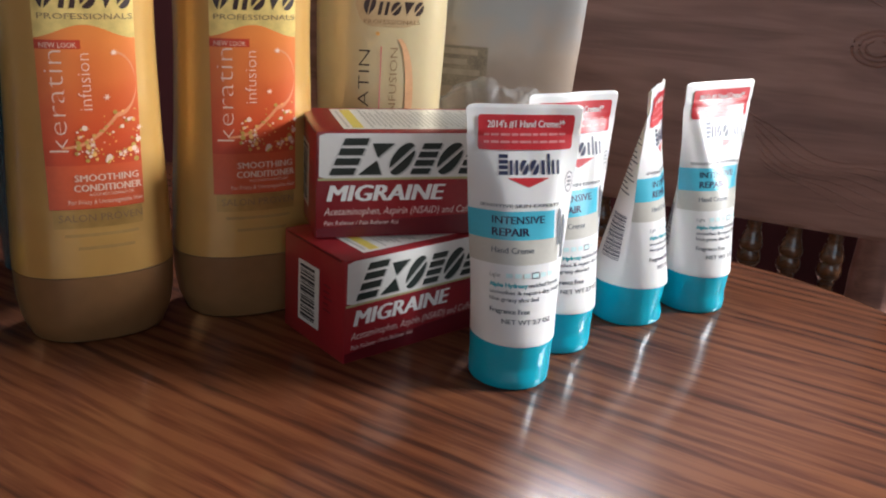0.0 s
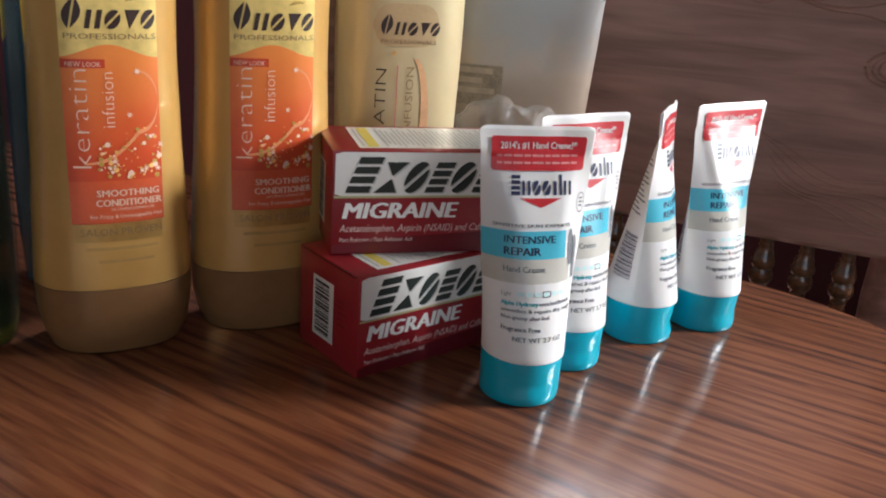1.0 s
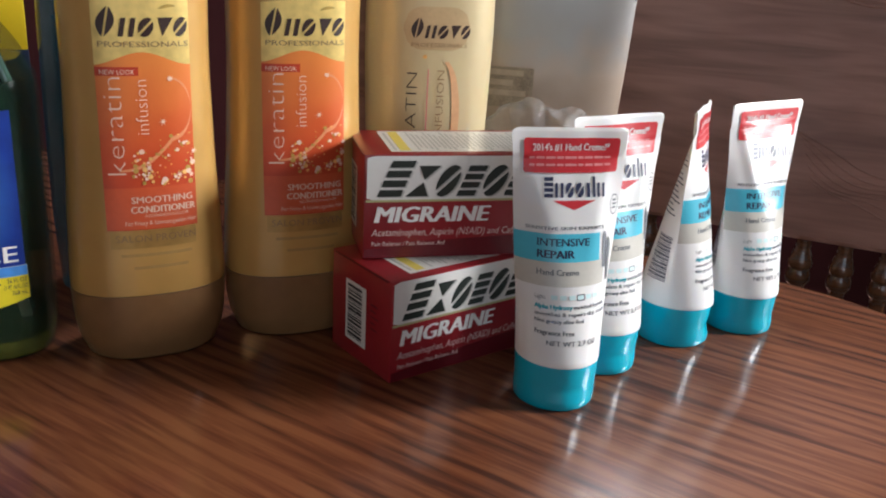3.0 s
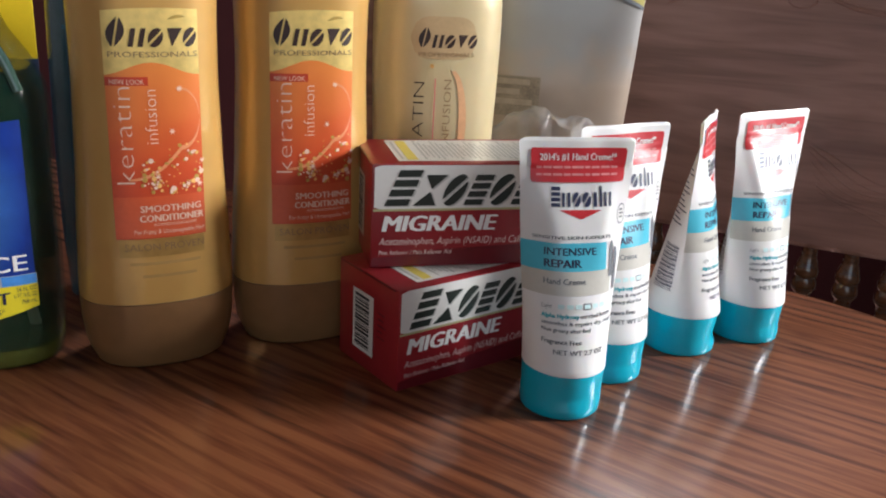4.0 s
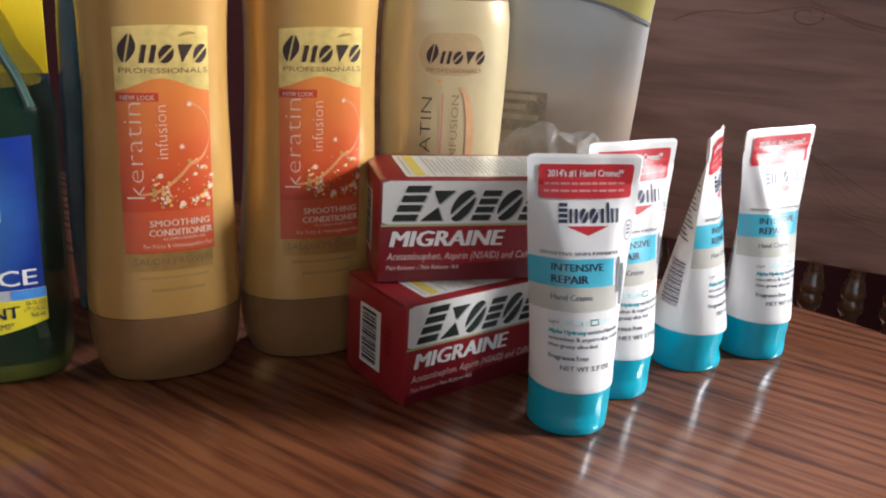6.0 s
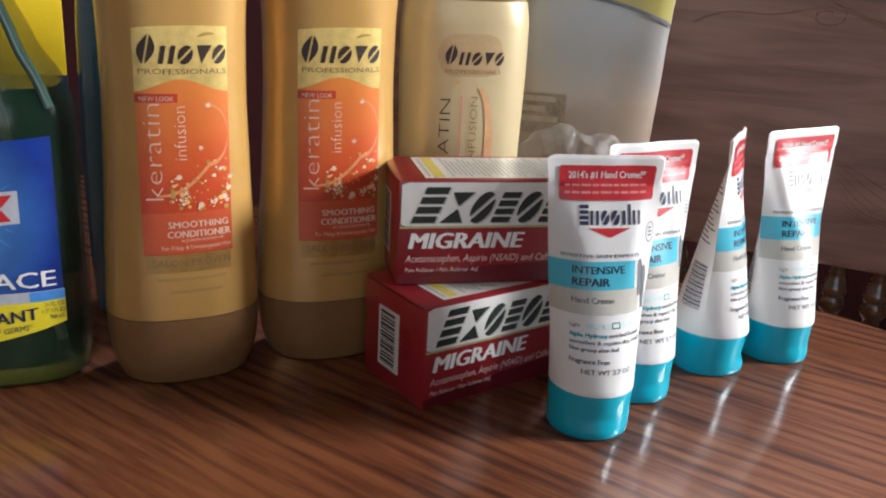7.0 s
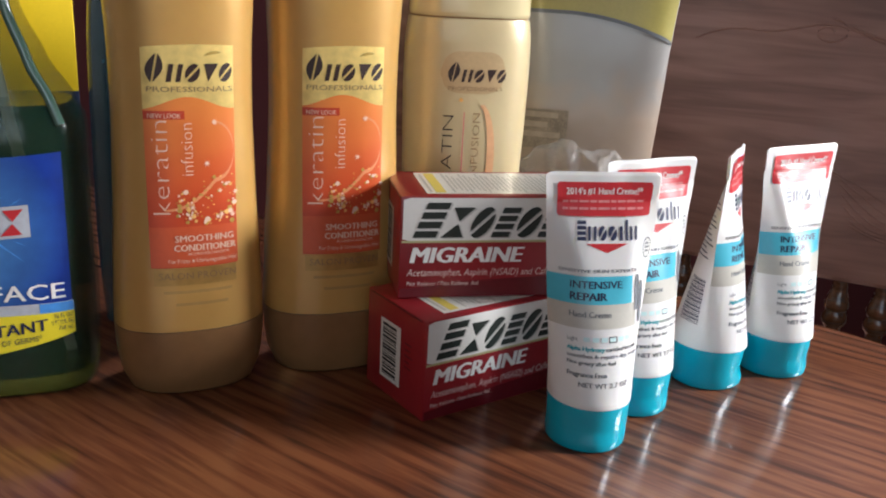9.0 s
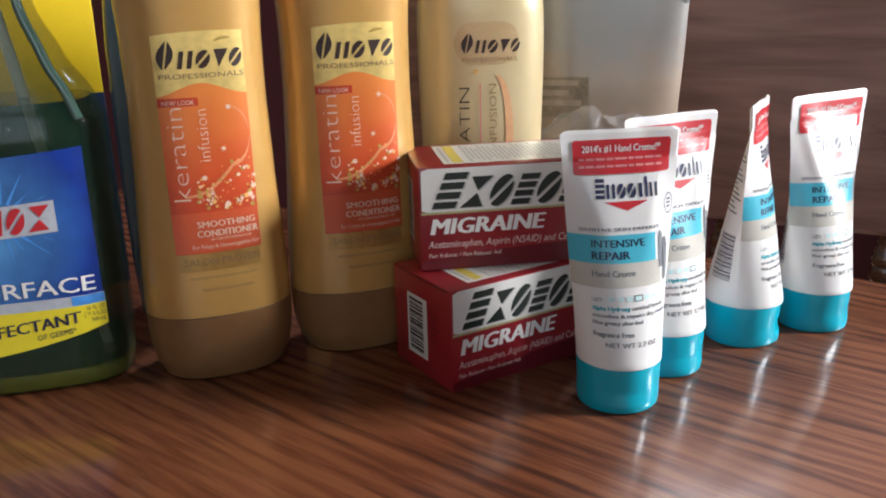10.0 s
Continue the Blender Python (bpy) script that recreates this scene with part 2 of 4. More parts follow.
def tinted(name, colour, rough, ior, clear):
    """Clear coloured plastic."""
    m, n, l, b = nodes_of(name)
    b.inputs["Base Color"].default_value = (*colour, 1)
    b.inputs["Roughness"].default_value = rough
    b.inputs["IOR"].default_value = ior
    b.inputs["Transmission Weight"].default_value = clear
    b.inputs["Coat Weight"].default_value, b.inputs["Coat Roughness"].default_value = 1.0 if ior < 1.2 else 0.0, 0.04
    t = n.new("ShaderNodeTexNoise")
    t.inputs["Scale"].default_value = 35
    bp = n.new("ShaderNodeBump")
    bp.inputs["Strength"].default_value, bp.inputs["Distance"].default_value = 0.05, 0.002
    l.new(t.outputs["Fac"], bp.inputs["Height"])
    l.new(bp.outputs[0], b.inputs["Normal"])
    return m


def see_through(name, colour, alpha, rough=0.05):
    """Thin coloured film or wall that lets part of the light straight through."""
    m = mat(name, colour, rough + 0.06, coat=0.6, vary=0.2, scale=25)
    m.node_tree.nodes["Principled BSDF"].inputs["Alpha"].default_value = alpha
    return m


M_GREEN = see_through("green_clear_plastic", (0.008, 0.055, 0.032), 0.30)
M_LIQUID = see_through("olive_liquid", (0.026, 0.027, 0.013), 0.52)
M_GREEN_BASE = see_through("olive_clear_foot", (0.30, 0.27, 0.03), 0.5)
M_TEAL = see_through("teal_clear_plastic", (0.038, 0.110, 0.150), 0.8)
M_GLASS = tinted("window_glass", (0.95, 0.97, 0.97), 0.02, 1.45, 1.0)


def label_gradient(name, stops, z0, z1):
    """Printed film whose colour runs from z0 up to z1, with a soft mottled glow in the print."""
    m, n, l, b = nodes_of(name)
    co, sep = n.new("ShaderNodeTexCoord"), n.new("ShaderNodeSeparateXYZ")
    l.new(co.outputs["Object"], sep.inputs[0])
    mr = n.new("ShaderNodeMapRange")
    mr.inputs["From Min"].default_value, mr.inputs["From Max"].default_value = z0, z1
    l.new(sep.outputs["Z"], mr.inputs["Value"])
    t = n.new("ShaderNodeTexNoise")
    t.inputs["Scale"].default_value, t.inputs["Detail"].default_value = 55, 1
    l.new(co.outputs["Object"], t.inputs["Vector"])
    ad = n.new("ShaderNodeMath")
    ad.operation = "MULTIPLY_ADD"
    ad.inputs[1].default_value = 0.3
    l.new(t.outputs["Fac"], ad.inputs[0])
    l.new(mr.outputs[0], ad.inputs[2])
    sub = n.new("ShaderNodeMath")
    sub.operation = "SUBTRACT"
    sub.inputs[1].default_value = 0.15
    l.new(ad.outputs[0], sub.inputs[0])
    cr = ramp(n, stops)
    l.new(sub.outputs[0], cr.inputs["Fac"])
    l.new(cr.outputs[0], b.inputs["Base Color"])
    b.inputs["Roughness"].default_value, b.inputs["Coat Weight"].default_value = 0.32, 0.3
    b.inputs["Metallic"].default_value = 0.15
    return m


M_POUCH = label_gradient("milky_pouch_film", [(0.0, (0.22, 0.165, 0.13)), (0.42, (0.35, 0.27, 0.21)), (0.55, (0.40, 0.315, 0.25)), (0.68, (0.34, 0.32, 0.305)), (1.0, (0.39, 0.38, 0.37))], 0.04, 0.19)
M_ORANGE = label_gradient("orange_label_film", [(0.0, (0.42, 0.035, 0.015)), (0.45, (0.62, 0.085, 0.025)), (1.0, (0.76, 0.23, 0.050))], 0.065, 0.14)


radial_print(M_LABEL_BLUE, (-0.020, -0.030, 0.080), 0.054, (0.16, 0.50, 0.90), (0.004, 0.030, 0.24))


# ---- helpers for parts ----
def finish(me, smooth):
    if smooth:
        me.polygons.foreach_set("use_smooth", [True] * len(me.polygons))
        me.set_sharp_from_angle(angle=radians(42))
    return me


def part(name, bm, material, parent, label="", smooth=True):
    me = bpy.data.meshes.new(name)
    bm.normal_update()
    bm.to_mesh(me)
    bm.free()
    me.materials.append(material)
    finish(me, smooth)
    ob = new(name, me)
    if parent:
        ob.parent = parent
    if label:
        ob["label"] = label
    return ob


def thing(name, m, label, category, group="", kind=""):
    ob = new(name)
    ob.empty_display_size = 0.02
    ob.matrix_world = m
    return tagged(ob, label, category, group, kind)


def block(x0, x1, y0, y1, z0, z1, bevel=0.0, segs=2):
    bm = bmesh.new()
    bmesh.ops.create_cube(bm, size=1)
    for v in bm.verts:
        v.co = ((x0 + x1) / 2 + v.co.x * (x1 - x0), (y0 + y1) / 2 + v.co.y * (y1 - y0), (z0 + z1) / 2 + v.co.z * (z1 - z0))
    if bevel:
        bmesh.ops.bevel(bm, geom=bm.edges[:], offset=bevel, segments=segs, affect="EDGES", profile=0.5)
    return bm


def join(bms):
    out = bmesh.new()
    for b in bms:
        me = bpy.data.meshes.new("tmp")
        b.to_mesh(me)
        b.free()
        out.from_mesh(me)
        bpy.data.meshes.remove(me)
    return out


def rings(loops, close_bottom=True, close_top=True):
    """A skin over closed loops of points, from the bottom up."""
    bm = bmesh.new()
    rows = [[bm.verts.new(p) for p in lp] for lp in loops]
    k = len(rows[0])
    for a, b in zip(rows, rows[1:]):
        for i in range(k):
            bm.faces.new((a[i], a[(i + 1) % k], b[(i + 1) % k], b[i]))
    if close_bottom:
        bm.faces.new(rows[0][::-1])
    if close_top:
        bm.faces.new(rows[-1])
    return bm


def lerp_table(table, z):
    """Smooth values between the rows (z, a, b, ...) of a profile."""
    if z <= table[0][0]:
        return table[0][1:]
    for i, (p, q) in enumerate(zip(table, table[1:])):
        if z <= q[0]:
            t = (z - p[0]) / (q[0] - p[0])
            o = table[max(0, i - 1)]
            r = table[min(len(table) - 1, i + 2)]
            out = []
            for k in range(1, len(p)):
                d = q[0] - p[0]
                m0 = (q[k] - o[k]) / max(q[0] - o[0], 1e-6) * d
                m1 = (r[k] - p[k]) / max(r[0] - p[0], 1e-6) * d
                h = t * t * (3 - 2 * t)
                out.append(p[k] + (q[k] - p[k]) * h + (t ** 3 - 2 * t * t + t) * m0 * 0.6 + (t ** 3 - t * t) * m1 * 0.6)
            return out
    return table[-1][1:]


def oval_loop(a, b, n, z, count=64, cx=0.0, cy=0.0):
    out = []
    for i in range(count):
        t = 2 * math.pi * i / count
        s, c = math.sin(t), math.cos(t)
        out.append((cx + a * math.copysign(abs(c) ** (2 / n), c), cy + b * math.copysign(abs(s) ** (2 / n), s), z))
    return out


class OvalSkin:
    """The front of a bottle with a profile (z, half width, half depth) and a rounded cross-section."""

    def __init__(self, table, n):
        self.table, self.n = table, n

    def body(self, z0, z1, step=0.004, count=72, shrink=0.0):
        zs = [z0 + (z1 - z0) * i / max(2, round((z1 - z0) / step)) for i in range(max(2, round((z1 - z0) / step)) + 1)]
        zs = sorted(set(zs + [r[0] for r in self.table if z0 < r[0] < z1]))
        return rings([oval_loop(*[w - shrink for w in lerp_table(self.table, z)[:2]], self.n, z, count) for z in zs])

    def __call__(self, x, z, off=0.0):
        a, b = lerp_table(self.table, z)[:2]
        q = min(0.985, abs(x) / a)
        return (math.copysign(q * a, x) * (1 + off / a), -b * (1 - q ** self.n) ** (1 / self.n) - off, z)


class FlatSkin:
    """A flat face: an origin, the way to the right and the way up."""

    def __init__(self, origin, right, up):
        self.o, self.r, self.u = Vector(origin), Vector(right), Vector(up)
        self.n = self.r.cross(self.u)

    def __call__(self, x, z, off=0.0):
        return tuple(self.o + self.r * x + self.u * z + self.n * off)


LETTERS = {}


def letters(body, thin=0.0):
    """The flat triangles of a word in the built-in font, scaled to height 1 for a capital; thin pares its strokes."""
    if (body, thin) not in LETTERS:
        cu = bpy.data.curves.new("word", "FONT")
        cu.body, cu.size, cu.resolution_u, cu.offset = body, 1.0, 2, -thin
        ob = new("word", cu)
        bpy.context.view_layer.update()
        me = bpy.data.meshes.new_from_object(ob.evaluated_get(bpy.context.evaluated_depsgraph_get()))
        pts = [(v.co.x / 0.73, v.co.y / 0.73) for v in me.vertices]
        LETTERS[body, thin] = (pts, [tuple(p.vertices) for p in me.polygons])
        bpy.data.objects.remove(ob)
        bpy.data.curves.remove(cu)
        bpy.data.meshes.remove(me)
    return LETTERS[body, thin]


class Print:
    """Flat print laid on a skin: areas, words, bars and dots in one ink."""

    def __init__(self, skin, off):
        self.skin, self.off, self.v, self.f = skin, off, [], []

    def area(self, x0, x1, z0, z1, top=None, bottom=None, nx=16, nz=8, radius=0.0):
        base = len(self.v)
        for j in range(nz + 1):
            for i in range(nx + 1):
                x = x0 + (x1 - x0) * i / nx
                lo = bottom(x) if bottom else z0
                hi = top(x) if top else z1
                if radius:
                    e = min(x - x0, x1 - x)
                    if e < radius:
                        cut = radius - math.sqrt(max(0, radius ** 2 - (radius - e) ** 2))
                        lo, hi = lo + cut, hi - cut
                self.v.append(self.skin(x, lo + (hi - lo) * j / nz, self.off))
        for j in range(nz):
            for i in range(nx):
                k = base + j * (nx + 1) + i
                self.f.append((k, k + 1, k + nx + 2, k + nx + 1))
        return self

    def poly(self, pts):
        base = len(self.v)
        self.v += [self.skin(x, z, self.off) for x, z in pts]
        self.f.append(tuple(range(base, base + len(pts))))
        return self

    def word(self, body, x, z, height, width=None, slant=0.0, up=False, bold=0.0, thin=0.0):
        """A word from (x, z) on; up: written upwards, its baseline on x."""
        pts, faces = letters(body, thin)
        wide = max(p[0] for p in pts)
        sx = width / wide if width else height
        for k in range(3 if bold else 1):              # bold: laid thrice, each a hair prouder
            base, o = len(self.v), self.off + 0.00004 * k
            for px, pz in pts:
                a, b = px * sx + pz * height * slant + bold * k / 2, pz * height
                self.v.append(self.skin(x - b, z + a, o) if up else self.skin(x + a, z + b, o))
            self.f += [tuple(base + i for i in f) for f in faces]
        return self

    def dot(self, x, z, r, sides=8, star=False):
        pts = []
        for i in range(sides):
            t = 2 * math.pi * i / sides
            q = r * (0.35 if star and i % 2 else 1)
            pts.append((x + q * math.cos(t), z + q * math.sin(t)))
        return self.poly(pts)

    def bars(self, x, z, pitch, widths, height):
        for k, w in enumerate(widths):
            self.area(x, x + w, z - k * pitch, z - k * pitch + height, nx=6, nz=1)
        return self

    def done(self, name, material, parent, label="", kind=""):
        me = bpy.data.meshes.new(name)
        me.from_pydata(self.v, [], self.f)
        me.materials.append(material)
        finish(me, True)
        ob = new(name, me)
        ob.parent = parent
        return tagged(ob, label, kind=kind)


def word_mark(skin, off, material, parent, x, z, width, shapes, slant=0.0):
    """A brand mark as a row of plain slanted shapes, each a part. shapes: (kind, share of the width, height)."""
    total = sum(w for _, w, _ in shapes)
    for kind, share, h in shapes:
        w = width * share / total
        p = Print(skin, off)
        put = lambda a, c: (x + a * w + c * h * slant, z + c * h)

        def quads(*lists):
            for q in lists:
                p.poly([put(a, c) for a, c in q])

        if kind == "lens":                       # a solid oval cut by a slanted slit
            o = lambda a: (0.46 + 0.42 * math.cos(a), 0.5 + 0.52 * math.sin(a))
            for start in (45, 225):
                quads([o(radians(start + 9 + 13.5 * k)) for k in range(13)])
        elif kind == "stack":                    # four dashes over one another
            for c in (0.0, 0.27, 0.54, 0.81):
                quads([(0.06, c), (0.88, c), (0.88, c + 0.19), (0.06, c + 0.19)])
        elif kind == "glass":                    # two triangles tip to tip
            quads([(0.06, 1), (0.90, 1), (0.50, 0.54)], [(0.04, 0), (0.92, 0), (0.50, 0.46)])
        elif kind == "leaf":                     # a tall pointed leaf, slit along its middle
            for k in range(8):
                c0, c1 = k / 8, (k + 1) / 8
                b = lambda c: 0.40 * math.sin(math.pi * min(0.98, 0.06 + 0.9 * c))
                quads([(0.40 - b(c0), c0), (0.36, c0), (0.36, c1), (0.40 - b(c1), c1)], [(0.46, c0), (0.40 + b(c0), c0), (0.40 + b(c1), c1), (0.46, c1)])
        elif kind == "pair":                     # two upright bars
            quads([(0.06, 0), (0.32, 0), (0.32, 1), (0.06, 1)], [(0.58, 0), (0.84, 0), (0.84, 1), (0.58, 1)])
        elif kind == "fan":                      # a triangle on its tip
            quads([(0.04, 1), (0.90, 1), (0.47, 0)])
        else:                                    # a single bar
            quads([(0.22, 0), (0.74, 0), (0.74, 1), (0.22, 1)])
        p.done("mark_shape", material, parent)
        x += w


def bump_line(points, radius, sides=6):
    """A round bar along points."""
    loops = []
    pts = [Vector(p) for p in points]
    for i, p in enumerate(pts):
        d = (pts[min(i + 1, len(pts) - 1)] - pts[max(i - 1, 0)]).normalized()
        a = d.cross(Vector((0, 0, 1)))
        a = a.normalized() if a.length > 1e-3 else Vector((1, 0, 0))
        b = d.cross(a)
        loops.append([p + (a * math.cos(2 * math.pi * k / sides) + b * math.sin(2 * math.pi * k / sides)) * radius for k in range(sides)])
    return rings(loops)


def turned(profile, count=24):
    """A turned piece from rows (z, radius)."""
    return rings([oval_loop(r, r, 2, z, count) for z, r in profile])


# ---- the room ----
def wall(name, bm, material, label):
    ob = part(name, bm, material, None, smooth=False)
    ob.matrix_world = R0
    return tagged(ob, label, "wall", kind="structure")


T = 0.12
u0, u1, z0, z1 = WIN_N
wall("wall_north", join([block(WEST - T, u0, NORTH, NORTH + T, FLOOR, CEILING), block(u1, EAST + T, NORTH, NORTH + T, FLOOR, CEILING),
                         block(u0, u1, NORTH, NORTH + T, FLOOR, z0), block(u0, u1, NORTH, NORTH + T, z1, CEILING)]),
     M_WALL_RED, "dark burgundy painted wall with a high window")
v0, v1, z0, z1 = WIN_E
wall("wall_east", join([block(EAST, EAST + T, SOUTH, v0, FLOOR, CEILING), block(EAST, EAST + T, v1, NORTH, FLOOR, CEILING),
                        block(EAST, EAST + T, v0, v1, FLOOR, z0), block(EAST, EAST + T, v0, v1, z1, CEILING)]),
     M_WALL, "plain cream painted wall with a wide unseen window")
# the gap in this wall is made up, to hold the fill lamp
u0, u1, z0, z1 = FILL_S
wall("wall_south", join([block(WEST - T, u0, SOUTH - T, SOUTH, FLOOR, CEILING), block(u1, EAST + T, SOUTH - T, SOUTH, FLOOR, CEILING),
                         block(u0, u1, SOUTH - T, SOUTH, FLOOR, z0), block(u0, u1, SOUTH - T, SOUTH, z1, CEILING)]),
     M_WALL, "plain cream painted wall with a wide unseen window")
wall("wall_west", block(WEST - T, WEST, SOUTH, NORTH, FLOOR, CEILING), M_WALL, "plain cream painted wall")
tagged(wall("ceiling", block(WEST - T, EAST + T, SOUTH - T, NORTH + T, CEILING, CEILING + 0.1), M_CEIL, "plain white ceiling"), category="ceiling")
tagged(wall("floor", block(WEST - T, EAST + T, SOUTH - T, NORTH + T, FLOOR - 0.1, FLOOR), M_FLOOR, "brown oak floor"), category="floor")


def window(name, m, width, height):
    ob = thing(name, m, "white painted window frame with bright glass", "window", kind="structure")
    w, h, f = width / 2, height / 2, 0.04
    part("window_frame", join([block(-w, w, -0.03, 0.03, -h, -h + f), block(-w, w, -0.03, 0.03, h - f, h),
                               block(-w, -w + f, -0.03, 0.03, -h + f, h - f), block(w - f, w, -0.03, 0.03, -h + f, h - f)]), M_FRAME, ob, smooth=False)
    part("glazing_bar", block(-0.012, 0.012, -0.015, 0.015, -h + f, h - f, 0.003), M_FRAME, ob)
    pane = part("pane", block(-w + f, w - f, -0.002, 0.002, -h + f, h - f), M_GLASS, ob, smooth=False)
    pane.visible_shadow = False
    return ob


window("window_1", R0 @ pose((WIN_N[0] + WIN_N[1]) / 2, NORTH + 0.07, (WIN_N[2] + WIN_N[3]) / 2), WIN_N[1] - WIN_N[0], WIN_N[3] - WIN_N[2])
window("window_2", R0 @ pose(EAST + 0.07, (WIN_E[0] + WIN_E[1]) / 2, (WIN_E[2] + WIN_E[3]) / 2, 0, 0, 90), WIN_E[1] - WIN_E[0], WIN_E[3] - WIN_E[2])
# frame round the added fill lamp; no known window stands here
window("fill_window_south", R0 @ pose((FILL_S[0] + FILL_S[1]) / 2, SOUTH - 0.07, (FILL_S[2] + FILL_S[3]) / 2), FILL_S[1] - FILL_S[0], FILL_S[3] - FILL_S[2])


# ---- the table: its long side runs along the grain ----
GRAIN = -22.0
TABLE = at(0.203, 0.190, 0, GRAIN)                       # origin where the far side runs into the rounded corner


def rounded(x0, x1, y0, y1, r, segs=14):
    out = []
    for cx, cy, a0 in ((x1 - r, y1 - r, 0), (x0 + r, y1 - r, 90), (x0 + r, y0 + r, 180), (x1 - r, y0 + r, 270)):
        for k in range(segs + 1):
            a = radians(a0 + 90 * k / segs)
            out.append((cx + r * math.cos(a), cy + r * math.sin(a)))
    return out


def make_table():
    ob = thing("dining_table", TABLE, "glossy reddish-brown stained oak table with a rounded corner", "table")
    loops = []
    for z, inset in ((-0.030, 0.012), (-0.027, 0.004), (-0.020, 0.0), (-0.010, 0.0), (-0.005, 0.0015), (-0.0015, 0.005), (0.0, 0.010)):
        loops.append([(x, y, z) for x, y in rounded(-1.15 + inset, 0.2 - inset, -0.92 + inset, -inset, 0.2 - inset)])
    part("tabletop", rings(loops), M_TABLE, ob)
    part("apron", join([block(-1.0, 0.05, -0.10, -0.08, -0.11, -0.03), block(-1.0, 0.05, -0.82, -0.80, -0.11, -0.03),
                        block(-1.0, -0.98, -0.80, -0.10, -0.11, -0.03), block(0.03, 0.05, -0.80, -0.10, -0.11, -0.03)]), M_TABLE, ob, smooth=False)
    for x in (-0.95, 0.0):
        for y in (-0.78, -0.13):
            leg = part("leg", turned([(FLOOR, 0.02), (FLOOR + 0.02, 0.026), (-0.4, 0.03), (-0.3, 0.036), (-0.2, 0.03), (-0.11, 0.036), (-0.03, 0.036)]), M_TABLE, ob)
            leg.location = (x, y, 0)
    return ob


make_table()


# ---- the pressed-back chair beyond the table ----
def make_chair():
    ob = thing("dining_chair", TABLE @ pose(0, 0.121, FLOOR), "dark oak pressed-back dining chair with turned spindles", "chair")
    lift = -FLOOR
    bm = bmesh.new()
    cols = 40
    lo, hi = lift - 0.012, lift + 0.200

    def back(x, y):
        return y - 0.10 * (x + 0.06) ** 2 + 0.016

    grid = {}
    for side, dy in ((0, -0.011), (1, 0.011)):
        for i in range(cols + 1):
            x = -0.36 + 0.525 * i / cols
            crown = hi + 0.012 * math.cos((x + 0.0975) / 0.2625 * math.pi / 2)
            for j, z in enumerate((lo, lo + 0.004, lo + 0.08, lo + 0.16, crown - 0.004, crown)):
                e = 0.004 if j in (0, 5) else 0.0
                grid[side, i, j] = bm.verts.new((x, back(x, dy + (e if side == 0 else -e)), z))
    for i in range(cols):
        for j in range(5):
            bm.faces.new((grid[0, i, j], grid[0, i + 1, j], grid[0, i + 1, j + 1], grid[0, i, j + 1]))
            bm.faces.new((grid[1, i, j], grid[1, i, j + 1], grid[1, i + 1, j + 1], grid[1, i + 1, j]))
        bm.faces.new((grid[0, i, 0], grid[1, i, 0], grid[1, i + 1, 0], grid[0, i + 1, 0]))
        bm.faces.new((grid[0, i, 5], grid[0, i + 1, 5], grid[1, i + 1, 5], grid[1, i, 5]))
    for i in (0, cols):
        for j in range(5):
            bm.faces.new((grid[0, i, j], grid[0, i, j + 1], grid[1, i, j + 1], grid[1, i, j]))
    bmesh.ops.recalc_face_normals(bm, faces=bm.faces[:])
    crest = part("crest_panel", bm, M_CHAIR, ob, "wide dark oak crest panel with pressed scrolls")

    # pressed scrolls and waves on the panel
    def on_panel(x, z):
        return (x, back(x, -0.0106), z)

    scrolls = []
    for k in range(3):                                   # the eye of the pressed pattern
        r = 0.017 - 0.0045 * k
        scrolls.append([(0.112 + r * math.cos(t * 0.4 + k), lift + 0.127 + 0.72 * r * math.sin(t * 0.4 + k)) for t in range(15)])
    for k in range(7):                                   # plumes that sweep down from it
        scrolls.append([(0.034 + 0.008 * t + 0.003 * k, lift + 0.072 - 0.006 * k - 0.030 * (1 - math.exp(-t * 0.22)) + 0.0035 * math.sin(t * 0.6 + k * 0.9)) for t in range(15 - k % 3)])
    scrolls.append([(0.015 + (0.003 + 0.0009 * t) * math.cos(t * 0.6), lift + 0.171 + (0.002 + 0.0006 * t) * math.sin(t * 0.6)) for t in range(14)])
    scrolls.append([(-0.078 + 0.011 * t, lift + 0.160 + 0.014 * math.sin(t * 0.21) + 0.003 * math.sin(t * 0.9)) for t in range(18)])
    scrolls.append([(0.030 + 0.009 * t, lift + 0.176 - 0.010 * math.sin(t * 0.35)) for t in range(14)])
    for n_, s in enumerate(scrolls):
        part("pressed_scroll", bump_line([on_panel(x, z) for x, z in s], 0.0013 if n_ < 3 else 0.0010, 6), M_CHAIR, crest)
    prof = [(lift - 0.40, 0.006), (lift - 0.30, 0.009), (lift - 0.20, 0.007), (lift - 0.12, 0.009), (lift - 0.070, 0.006), (lift - 0.054, 0.0062),
            (lift - 0.050, 0.0066), (lift - 0.0485, 0.0088), (lift - 0.044, 0.0094), (lift - 0.0395, 0.0088), (lift - 0.038, 0.0070),
            (lift - 0.0365, 0.0088), (lift - 0.032, 0.0092), (lift - 0.027, 0.0078), (lift - 0.020, 0.0060), (lift - 0.010, 0.0056)]
    fine = [(prof[0][0] + (prof[-1][0] - prof[0][0]) * i / 200,) for i in range(201)]
    for k in range(-12, 3):
        x = 0.054 + 0.0300 * k
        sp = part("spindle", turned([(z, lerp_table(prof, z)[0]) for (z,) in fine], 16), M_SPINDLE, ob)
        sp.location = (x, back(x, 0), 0)
